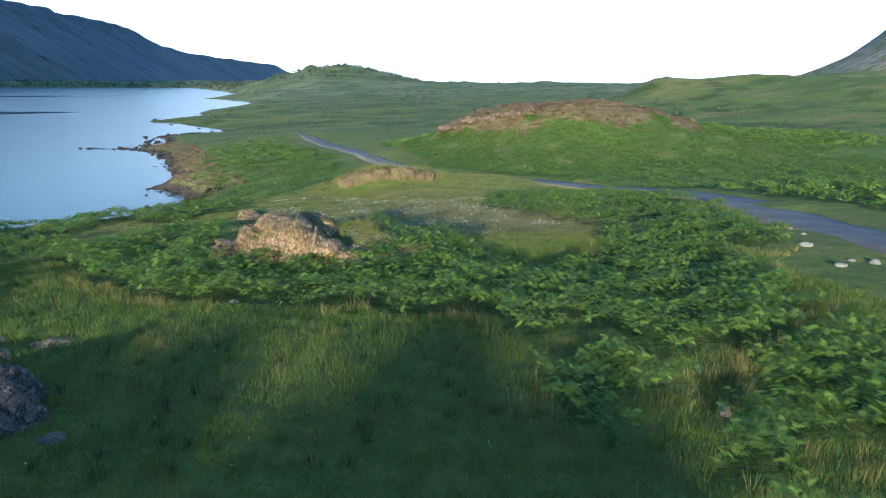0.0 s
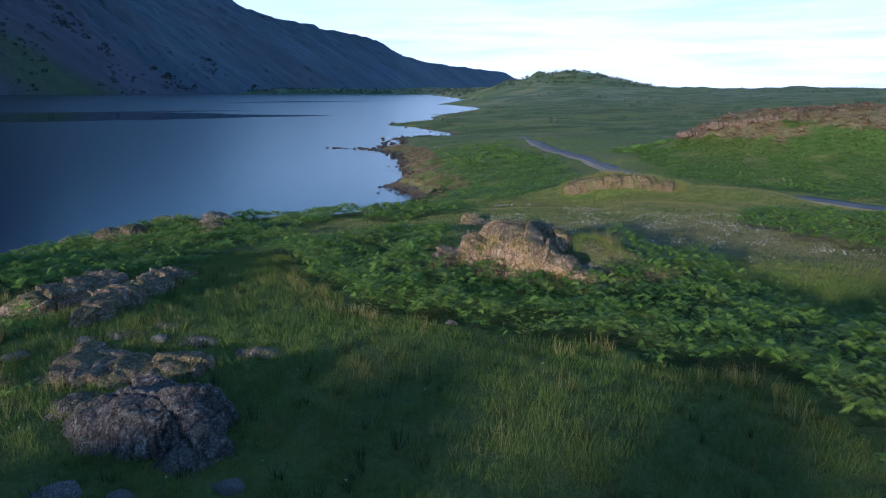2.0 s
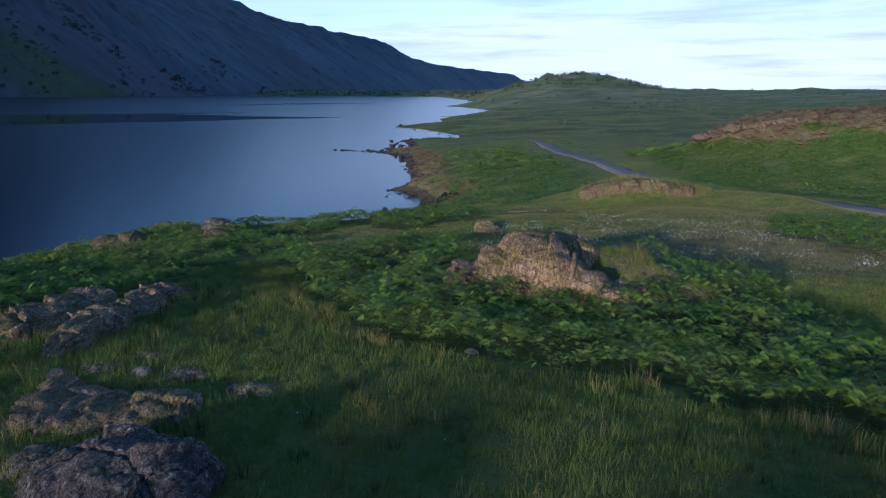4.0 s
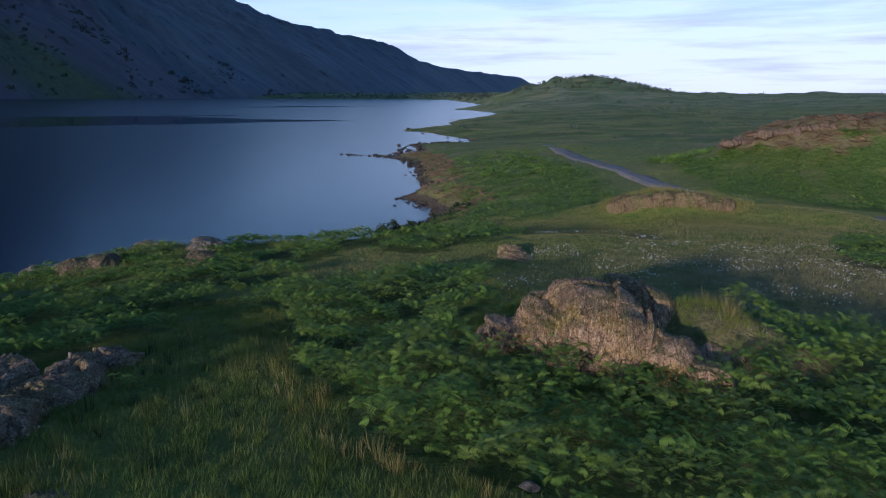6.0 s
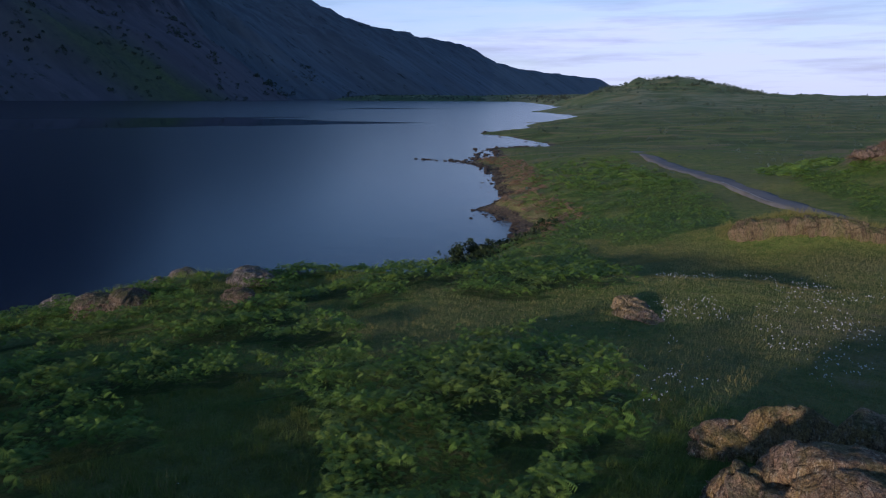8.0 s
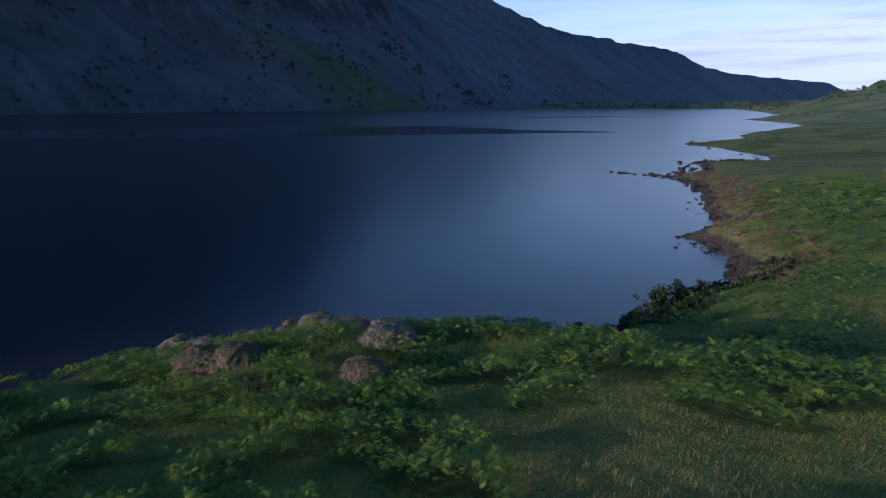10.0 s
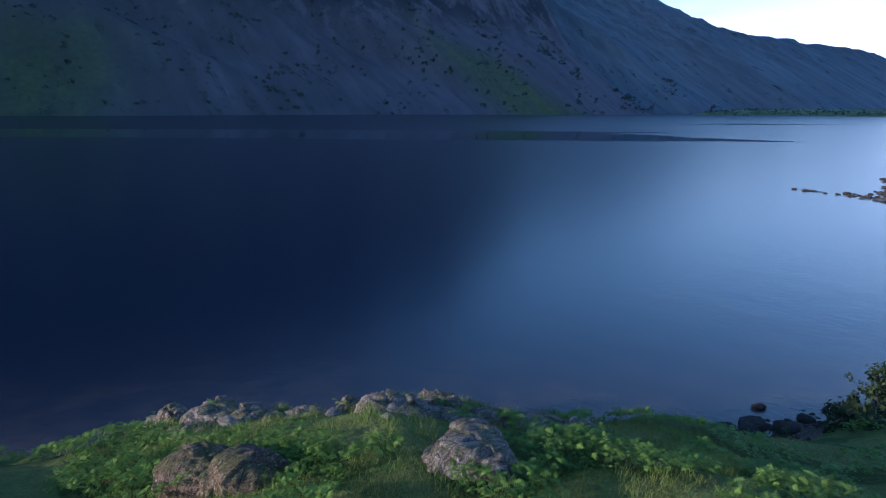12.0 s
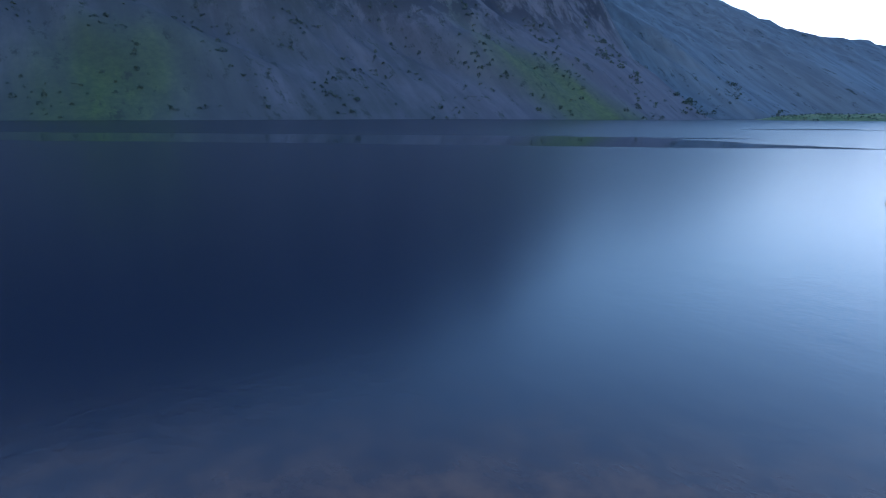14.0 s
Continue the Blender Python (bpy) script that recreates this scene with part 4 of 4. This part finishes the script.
def tufts(name, label, rng, x, y, per_tuft, tall, wide, material, fan=0.5, category="grass"):
    """Tussocks: blades that spring from one root and splay outwards, each tuft of its own height and tone."""
    n = len(x) * per_tuft
    own, shade = (np.repeat(rng.uniform(a, b, len(x)), per_tuft) for a, b in ((0.55, 1.3), (0.0, 1.0)))
    turn = rng.uniform(0, 2 * np.pi, n)
    away = np.abs(rng.normal(0, 0.09, n)) * own
    px, py = np.repeat(x, per_tuft) + np.cos(turn) * away, np.repeat(y, per_tuft) + np.sin(turn) * away
    h = tall * own * rng.uniform(0.55, 1.1, n)
    k = h * rng.uniform(0.1, 1.0, n) * fan
    face, w = rng.uniform(0, 2 * np.pi, n), wide * rng.uniform(0.6, 1.3, n)
    z = land(px, py)[0]
    wx, wy = np.cos(face) * w, np.sin(face) * w
    a, b = np.stack([px - wx, py - wy, z - 0.03], -1), np.stack([px + wx, py + wy, z - 0.03], -1)
    c = np.stack([px + np.cos(turn) * k, py + np.sin(turn) * k, z + h], -1)
    i = np.arange(n)
    tone = np.clip(shade * 0.75 + rng.uniform(0, 0.25, n), 0, 1)
    me = mesh_of(name, np.concatenate([a, b, c]), np.stack([i, i + n, i + 2 * n], -1), material, False, np.tile(tone, 3))
    return tagged(new(name, me), label, category, kind="stuff")


def blades(name, label, rng, x, y, tall, wide, material, bend=0.4, category="grass"):
    """Single blades of grass, bent over by the wind."""
    n = len(x)
    z = land(x, y)[0]
    turn, face = rng.normal(0.6, 1.7, n), rng.uniform(0, 2 * np.pi, n)
    h = tall * rng.uniform(0.5, 1.3, n) * np.clip(1 + 0.6 * waves(x, y, 1.3, 71, 2), 0.3, 2.0)
    w = wide * rng.uniform(0.7, 1.3, n)
    cx, cy = np.cos(face) * w, np.sin(face) * w
    k = rng.uniform(0.4, 1.4, n) * h * bend
    a = np.stack([x - cx, y - cy, z - 0.03], -1)
    b = np.stack([x + cx, y + cy, z - 0.03], -1)
    c = np.stack([x + np.cos(turn) * k, y + np.sin(turn) * k, z + h], -1)
    i = np.arange(n)
    faces = np.stack([i, i + n, i + 2 * n], -1)
    tone = np.clip(rng.uniform(0, 1, n) * 0.7 + 0.3 * (waves(x, y, 5, 72) * 0.5 + 0.5), 0, 1)
    me = mesh_of(name, np.concatenate([a, b, c]), faces, material, False, np.tile(tone, 3))
    return tagged(new(name, me), label, category, kind="stuff")


rng = np.random.RandomState(5)
dist = lambda x, y: np.hypot(x + 4, y - 8)


def by_path(x, y):
    """The ground that the walk passes within sight; leaves out the corners on either side of its start."""
    return (x > -1.25 * (y + 1.6) - 4) & (x < 0.72 * (y + 2) + 4)


def near_fern(x, y):
    inland = land(x, y)[1]
    bare = (x < -28) & (y > 40) & (waves(x, y, 3.0, 64, 2) < 0.1)
    return ferns(x, y) & (inland > 3.4 + 2.2 * (y < 60) + 0.8 * waves(x, y, 3.5, 63)) & ~bare


x, y = scatter(rng, -30, 24, 6, 34, 55.0, lambda x, y: by_path(x, y) & near_fern(x, y) & (waves(x, y, 1.9, 66, 2) > -0.75))
bracken("bracken", "dense waist-high green bracken on the lakeside bank", rng, x, y, 2, 7, 0.62, 0.19, FERN)
x, y = scatter(rng, -46, 24, 26, 52, 42.0, lambda x, y: ((y > 34) | (x < -30)) & near_fern(x, y) & (waves(x, y, 1.9, 66, 2) > -0.75))
bracken("bracken", "green bracken on the bank end over the lake", rng, x, y, 2, 5, 0.56, 0.2, FERN)
x, y = scatter(rng, -52, 24, 4, 34, 7.0, lambda x, y: near_fern(x, y) & ((x < -30) & (y < 26) | ~by_path(x, y)))
bracken("bracken", "green bracken over the rough ground behind the slabs", rng, x, y, 2, 4, 0.55, 0.42, FERN)
x, y = scatter(rng, -46, 70, 52, 104, 11.0, near_fern)
bracken("bracken", "green bracken covering the slopes by the lane", rng, x, y, 2, 3, 0.46, 0.25, FERN)
x, y = scatter(rng, -45, 95, 100, 150, 1.5, near_fern)
fronds("bracken", "distant green bracken beds", rng, x, y, 3, 2, 0.5, FERN, 1.1)
x, y = scatter(rng, 24, 70, 4, 52, 1.5, near_fern)
fronds("bracken", "green bracken rising beyond the lane", rng, x, y, 3, 2, 0.65, FERN, 0.8)


def turf(x, y):
    road = to_line(x, y, ROAD)
    return ~ferns(x, y) & (land(x, y)[1] > 2.5) & (road > 1.9)


x, y = scatter(rng, -24, 16, 7, 30, 420, lambda x, y: by_path(x, y) & turf(x, y))
blades("grass", "rough green turf grass with seed heads", rng, x, y, 0.15, 0.0048, BLADE, 0.5)
x, y = scatter(rng, -26, 30, -10, 30, 60, lambda x, y: turf(x, y) & ((y < 7) | ~by_path(x, y)))
blades("grass", "rough turf grass on the unseen rise behind the start", rng, x, y, 0.16, 0.013, BLADE, 0.5)
x, y = scatter(rng, -42, -24, 34, 52, 140, lambda x, y: (land(x, y)[1] > 3) & (waves(x, y, 3.0, 64, 2) < 0.25))
blades("grass", "bright green grass between the rocks of the bank end", rng, x, y, 0.24, 0.008, BLADE, 0.5)
x, y = scatter(rng, -30, 24, 30, 70, 120, turf)
blades("grass", "rough meadow grass by the lane", rng, x, y, 0.13, 0.0075, MEADOW, 0.7)


def fringe(x, y):
    """Taller dry grass where bracken gives way to turf, in loose tufts."""
    e = 0.9
    edge = ferns(x + e, y) | ferns(x - e, y) | ferns(x, y + e) | ferns(x, y - e)
    return edge & ~ferns(x, y) & (waves(x, y, 3.2, 81, 2) > 0.35) & ((y < 22) | (x > -7))


x, y = scatter(rng, -24, 18, 6, 34, 13, fringe)
tufts("dry_grass", "tufts of straw-coloured grass along the bracken edge", rng, x, y, 16, 0.46, 0.006, STRAW, 0.5)
x, y = scatter(rng, -24, 16, 7, 32, 11, lambda x, y: by_path(x, y) & turf(x, y))
tufts("grass", "coarse green tussocks in the rough turf", rng, x, y, 20, 0.22, 0.0062, BLADE, 0.9)
x, y = scatter(rng, -18, 16, 7, 26, 5, lambda x, y: turf(x, y) & (waves(x, y, 2.6, 83, 2) > 0.45))
tufts("dry_grass", "pale seeding grass tufts in the turf", rng, x, y, 12, 0.36, 0.005, STRAW, 0.5)
x, y = scatter(rng, -16, 14, 9, 24, 0.9, turf)
tufts("rushes", "dark rush clumps in the damp turf", rng, x, y, 22, 0.42, 0.008, BUSH, 0.45)
x, y = scatter(rng, -7, 6, 64, 71, 150, lambda x, y: (to_line(x, y, [(-4.6, 68.4), (4.2, 66.6)]) < 1.9) & (waves(x, y, 2.0, 85) > -0.4))
blades("dry_grass", "shaggy yellow grass over the lane bank", rng, x, y, 0.4, 0.014, MEADOW, 0.6)


# ---------------------------------------------------------------- stones
def stone_mesh(seed, material):
    """A small worn stone, about one metre across."""
    bm = bmesh.new()
    bmesh.ops.create_icosphere(bm, subdivisions=2, radius=0.5)
    r = random.Random(seed)
    shift = Vector((r.uniform(0, 50), r.uniform(0, 50), 0))
    cuts = [Vector((r.gauss(0, 1), r.gauss(0, 1), r.gauss(0, 1))).normalized() for _ in range(5)]
    for v in bm.verts:
        p = v.co.copy()
        for c in cuts:
            over = p.dot(c) - 0.36
            if over > 0:
                p -= c * over * 0.85
        v.co = p * (1 + 0.22 * noise.fractal(p * 2.5 + shift, 1.0, 2.0, 3))
    me = bpy.data.meshes.new("stone")
    bm.to_mesh(me)
    bm.free()
    me.materials.append(material)
    return me


def stone(me, x, y, size, flat, turn, label, group, sunk=0.3, level=None, category="stone"):
    ob = new("stone", me)
    z = max(height(x, y), -0.35) if level is None else level
    ob.matrix_world = Matrix.Translation((x, y, z + size * flat * (0.5 - sunk))) @ Matrix.Rotation(turn, 4, "Z") @ Matrix.Diagonal((size, size * 0.8, size * flat, 1))
    return tagged(ob, label, category, group)


DARK_STONES = [stone_mesh(k, SHORE_ROCK) for k in range(6)]
GREY_STONES = [stone_mesh(20 + k, GREY_ROCK) for k in range(6)]
TURF_STONES = [stone_mesh(80 + k, DARK_ROCK) for k in range(4)]
PALE_STONES = [stone_mesh(40 + k, PALE_ROCK) for k in range(3)]
pick = random.Random(8)

# stones along the water's edge, from the near bay out to the far headland
for (ax, ay), (bx, by) in zip(SHORE[6:23], SHORE[7:24]):
    run = math.hypot(bx - ax, by - ay)
    for k in range(int(run * (1.3 if ay < 160 else 0.55))):
        s = pick.random()
        x, y = ax + s * (bx - ax) + pick.gauss(-0.6, 1.0), ay + s * (by - ay) + pick.gauss(0, 0.8)
        size = pick.uniform(0.3, 0.9) * (1 + (ay > 130) * 0.6)
        stone(pick.choice(DARK_STONES), x, y, size, pick.uniform(0.4, 0.7), pick.uniform(0, 6.28),
              "dark wet stone at the lake edge", "stones along the shore", 0.25)
# a line of low stones that runs out from the point
for k in range(22):
    s = pick.random()
    x, y = -59 - 13 * s + pick.gauss(0, 0.5), 157.5 + 1.2 * s + pick.gauss(0, 1.1 - 0.7 * s)
    stone(pick.choice(DARK_STONES), x, y, pick.uniform(0.45, 1.1), 0.4, pick.uniform(0, 6.28), "low dark stone awash off the point", "stones off the point", 0.2, -0.05)
for k in range(48):
    s = pick.random() * 3.999
    (ax, ay), (bx, by) = (((-58.5, 158), (-60, 172), (-66.5, 188), (-61, 202), (-56, 208))[i] for i in (int(s), int(s) + 1))
    f = s - int(s)
    x, y = ax + f * (bx - ax) - abs(pick.gauss(0, 2.2)), ay + f * (by - ay) + pick.gauss(0, 1.2)
    stone(pick.choice(DARK_STONES), x, y, pick.uniform(0.6, 1.7), 0.45, pick.uniform(0, 6.28), "dark stone in the shallows by the point", "stones off the point", 0.25, -0.05)
for x, y, size in ((-73.3, 158.9, 1.1), (-71.0, 158.2, 1.3), (-30.9, 63.6, 0.8), (-34.5, 92.0, 0.5), (-62, 186, 2.2), (-60, 180, 1.6), (-31.6, 58.6, 0.35), (-33.4, 56.6, 0.3)):
    stone(pick.choice(DARK_STONES), x, y, size, 0.4, pick.uniform(0, 6.28), "low dark stone standing in the lake", "stones in the lake", 0.25, 0.0)
# boulders at the foot of the bank by the near bay
for x, y, size in ((-30.0, 61.4, 1.5), (-29.0, 62.2, 1.2), (-28.6, 63.6, 0.9), (-30.8, 60.4, 1.0), (-29.6, 60.2, 1.3), (-28.0, 65.5, 0.8), (-27.6, 67.0, 0.7)):
    stone(pick.choice(DARK_STONES), x, y, size, 0.6, pick.uniform(0, 6.28), "dark boulder at the foot of the bank", "boulders by the bay")
# grey stones crowning the end of the bank
for x, y, size in ((-34.3, 45.6, 0.6), (-33.9, 46.0, 0.7), (-35.1, 40.9, 0.7), (-35.6, 38.4, 0.7), (-36.9, 38.0, 0.6), (-29.3, 47.8, 0.6),
                   (-32.2, 42.4, 0.7), (-33.4, 41.0, 0.6), (-31.2, 41.6, 0.4), (-30.4, 47.3, 0.5), (-31.9, 46.3, 0.5), (-35.4, 43.6, 0.5)):
    stone(pick.choice(GREY_STONES), x, y, size, pick.uniform(0.4, 0.6), pick.uniform(0, 6.28), "lichened grey stone on the bank end", "stones on the bank end", 0.3)
# stones in the turf near the start
for x, y, size in ((-6.6, 10.5, 0.55), (-8.9, 9.4, 0.8), (-13.9, 13.3, 0.6), (-5.0, 18.9, 0.35), (-3.4, 18.0, 0.22), (-7.9, 9.6, 0.5), (-13.2, 14.6, 0.5), (-11.6, 15.3, 0.5)):
    stone(pick.choice(TURF_STONES), x, y, size, 0.45, pick.uniform(0, 6.28), "dark grey stone sunk in rough turf", "stones in the turf", 0.35)
for x, y, size in ((5.9, 23.0, 0.55), (7.3, 10.6, 0.45)):
    stone(pick.choice(GREY_STONES), x, y, size, 0.55, pick.uniform(0, 6.28), "pale grey stone in short grass", "stones in the turf", 0.3)
# white stones on the verge of the lane
for x, y, size in ((18.9, 25.6, 0.6), (19.9, 22.6, 0.55), (18.0, 22.0, 0.5), (20.9, 30.0, 0.35), (20.6, 28.4, 0.35), (19.2, 23.0, 0.3)):
    stone(pick.choice(PALE_STONES), x, y, size, 0.5, pick.uniform(0, 6.28), "whitish stone on the grass verge", "stones on the verge", 0.3)

# the knoll beyond the lane: a long broken face of brown rock, half buried in heath
for n, (x, y, w, h) in enumerate(((11.0, 104.3, 3.0, 0.9), (15.2, 103.6, 3.4, 1.1), (19.4, 103.4, 3.2, 0.8))):
    z = height(x, y)
    blobs = [(x + (k - 1.5) * w * 0.5, y + 0.7 * (k % 2), z - 0.15, w * 0.34, 1.4, h * (0.7 + 0.3 * ((k * 7) % 3) / 2), 30 + 9 * k) for k in range(4)]
    rock("rock_outcrop", "broken brown rock face on the heath knoll", blobs, HEATH_ROCK, 30 + n, 1.5, 0.12, group="rock faces of the knoll")


# ---------------------------------------------------------------- bushes and far scrub
def clumps(name, label, rng, x, y, z, size, material, leaves=40, category="bush", kind="stuff"):
    """Rounded, ragged masses of small leaves round the given places."""
    n = len(x) * leaves
    px, py, pz, s = (np.repeat(v, leaves) for v in (x, y, z, size))
    v = rng.normal(0, 1, (n, 3))
    v /= np.linalg.norm(v, axis=1)[:, None]
    r = rng.uniform(0.55, 1.0, n) ** 0.5 * (1 + 0.3 * waves(v[:, 0] * 3 + px, v[:, 1] * 3 + py, 2.0, 91))
    at = np.stack([px, py, pz], -1) + v * (r * s)[:, None] * (0.8, 0.8, 0.75) + np.stack([0 * s, 0 * s, 0.55 * s], -1)
    a, b = rng.normal(0, 1, (n, 3)), rng.normal(0, 1, (n, 3))
    leaf = (s * rng.uniform(0.14, 0.3, n) * (40 / leaves) ** 0.4)[:, None]
    a, b = a / np.linalg.norm(a, axis=1)[:, None] * leaf, b / np.linalg.norm(b, axis=1)[:, None] * leaf
    verts = np.concatenate([at - a, at + b, at + a, at - b])
    i = np.arange(n)
    # leaf tone is random and rises towards the top of each mass
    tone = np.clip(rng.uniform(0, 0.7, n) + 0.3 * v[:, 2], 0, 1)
    me = mesh_of(name, verts, np.stack([i, i + n, i + 2 * n, i + 3 * n], -1), material, False, np.tile(tone, 4))
    return tagged(new(name, me), label, category, kind=kind)


def bush(x, y, tall, seed):
    """A thin shore bush: a few bare stems and ragged leaves."""
    base = tagged(new("bush"), "dark ragged bush at the lake edge", "bush", "bushes by the bay")
    z = height(x, y)
    base.location = (x, y, z)
    r = np.random.RandomState(seed)
    ends = []
    for k in range(5):
        bm = bmesh.new()
        top = Vector((r.normal(0, 0.3) * tall, r.normal(0, 0.3) * tall, tall * r.uniform(0.6, 1.0)))
        for s in range(4):
            a, b = top * (s / 4), top * ((s + 1) / 4)
            made = bmesh.ops.create_cone(bm, segments=5, radius1=0.035 * (1 - s / 4.6), radius2=0.035 * (1 - (s + 1) / 4.6), depth=(b - a).length)["verts"]
            m = Matrix.Translation((a + b) / 2) @ (b - a).to_track_quat("Z", "Y").to_matrix().to_4x4()
            for v in made:
                v.co = m @ v.co
        part("stem", bm, BUSH, base)
        ends += [top * s for s in (0.5, 0.75, 1.0)]
    e = np.array([tuple(p) for p in ends]) + r.normal(0, 0.12 * tall, (len(ends), 3))
    crown = clumps("crown", "", r, e[:, 0], e[:, 1], e[:, 2] - 0.1, np.full(len(e), 0.26 * tall), BUSH, 26)
    crown.parent = base
    return base


for n, (x, y, tall) in enumerate(((-27.0, 69.0, 1.7), (-26.6, 70.4, 1.3), (-26.9, 67.6, 1.2), (-26.2, 72.0, 1.1), (-25.9, 74.0, 1.0), (-28.0, 65.2, 1.0), (-25.6, 76.0, 0.9), (-27.6, 66.3, 0.9))):
    bush(x, y, tall, 100 + n)

# rough scrub along the shore bank, woods and hedges on the far hills, bushes on the fellside
x, y = scatter(rng, -34, -18, 60, 82, 0.8, lambda x, y: (land(x, y)[1] > 0.4) & (land(x, y)[1] < 5))
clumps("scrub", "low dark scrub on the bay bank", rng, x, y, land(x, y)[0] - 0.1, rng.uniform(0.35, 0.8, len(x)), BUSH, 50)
x, y = scatter(rng, -150, 40, 780, 940, 0.022, lambda x, y: (waves(x, y, 40, 95) > 0.05) | (x > -30) & (y > 870))
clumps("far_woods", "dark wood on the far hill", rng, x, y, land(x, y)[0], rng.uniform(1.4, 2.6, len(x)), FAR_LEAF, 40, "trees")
x, y = scatter(rng, -260, 330, 200, 1100, 0.003, lambda x, y: (land(x, y)[1] > 12) & (waves(x, y, 120, 96) > 0.15))
clumps("far_trees", "scattered trees and hedges in the far fields", rng, x, y, land(x, y)[0] - 0.3, rng.uniform(0.7, 1.9, len(x)), FAR_LEAF, 36, "trees")
d, y = rng.uniform(2, 230, 3000), rng.uniform(-60, 1100, 3000)
keep = waves(d, y, 90, 97) + 0.5 * waves(d, y, 30, 94) > 0.3
d, y = d[keep], y[keep]
x = -(525 + 22 * waves(y, 0 * y, 420, 45)) - d
x, y, z = far_out(x, y, fell(y, d) - 1.0)
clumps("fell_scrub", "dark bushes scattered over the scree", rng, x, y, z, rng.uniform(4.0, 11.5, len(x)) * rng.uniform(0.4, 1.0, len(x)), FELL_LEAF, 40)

x, y = scatter(rng, -930, -190, 1000, 1580, 0.006, lambda x, y: (land(x, y)[1] > 3) & (land(x, y)[1] < 55))
clumps("far_woods", "dark wood along the head of the lake", rng, x, y, land(x, y)[0] + 0.3, rng.uniform(1.2, 3.0, len(x)), FELL_LEAF, 30, "trees")
# rough tussocks over the middle distance
x, y = scatter(rng, -95, 130, 108, 330, 0.05, lambda x, y: (land(x, y)[1] > 3) & (to_line(x, y, ROAD) > 3.5) & (waves(x, y, 24, 99) > -0.35))
clumps("tussock", "rough tussocks and low bracken over the moor", rng, x, y, land(x, y)[0] - 0.3, rng.uniform(0.3, 0.6, len(x)), FAR_LEAF, 14, "moor grass")
# ---------------------------------------------------------------- flowers
x, y = scatter(rng, -9, 20, 30, 54, 11.0, lambda x, y: turf(x, y) & (waves(x, y, 5, 98) + 1.1 * bump(x, y, 2, 43, 11, 7) > 0.72))
z = land(x, y)[0] + rng.uniform(0.18, 0.32, len(x))
clumps("cotton_grass", "white cotton-grass heads scattered in the wet meadow", rng, x, y, z, rng.uniform(0.018, 0.036, len(x)), DOWN, 6, "flowers")
x, y = scatter(rng, -16, 6, 9, 42, 0.16, turf)
z = land(x, y)[0] + rng.uniform(0.12, 0.25, len(x))
clumps("cotton_grass", "single white flower heads in the turf", rng, x, y, z, rng.uniform(0.014, 0.026, len(x)), DOWN, 6, "flowers")
x, y = scatter(rng, 8, 56, 96, 120, 3.0, lambda x, y: rusty(x, y) > 0.45)
fronds("dead_bracken", "rust-brown dead bracken and heath on the knoll", rng, x, y, 2, 2, 0.4, RUST, 0.9)
x, y = scatter(rng, -62, -18, 72, 165, 2.6, lambda x, y: (land(x, y)[1] > 1.8) & (land(x, y)[1] < 7.0) & (waves(x, y, 9.0, 35) > -0.6))
fronds("dead_bracken", "rust-brown dead bracken along the shore bank", rng, x, y, 3, 2, 0.38, RUST, 0.6)


# ---------------------------------------------------------------- shingle
def shingle(rng, start, end, per_metre):
    """Small broken stones strewn along the water's edge, as one mass."""
    bm = bmesh.new()
    bmesh.ops.create_icosphere(bm, subdivisions=1, radius=0.5)
    ball = np.array([v.co[:] for v in bm.verts])
    tris = np.array([[v.index for v in f.verts] for f in bm.faces])
    bm.free()
    verts, faces, count = [], [], 0
    for (ax, ay), (bx, by) in zip(SHORE[start:end], SHORE[start + 1:end + 1]):
        for k in range(int(math.hypot(bx - ax, by - ay) * per_metre)):
            s = rng.uniform()
            x, y = ax + s * (bx - ax) + rng.normal(0.3, 1.1), ay + s * (by - ay) + rng.normal(0, 0.8)
            size = rng.uniform(0.18, 0.5)
            shape = ball * rng.uniform(0.7, 1.25, (len(ball), 1)) * (size, size * rng.uniform(0.6, 1), size * rng.uniform(0.35, 0.7))
            a = rng.uniform(0, 6.28)
            c, n = math.cos(a), math.sin(a)
            spun = np.stack([shape[:, 0] * c - shape[:, 1] * n, shape[:, 0] * n + shape[:, 1] * c, shape[:, 2]], -1)
            verts.append(spun + (x, y, max(height(x, y), -0.1) + 0.05))
            faces.append(tris + count)
            count += len(ball)
    me = mesh_of("shingle", np.concatenate(verts), np.concatenate(faces), SHORE_ROCK, False)
    return tagged(new("shingle", me), "dark broken shingle along the lake edge", "stones", kind="stuff")


shingle(rng, 6, 20, 4.0)
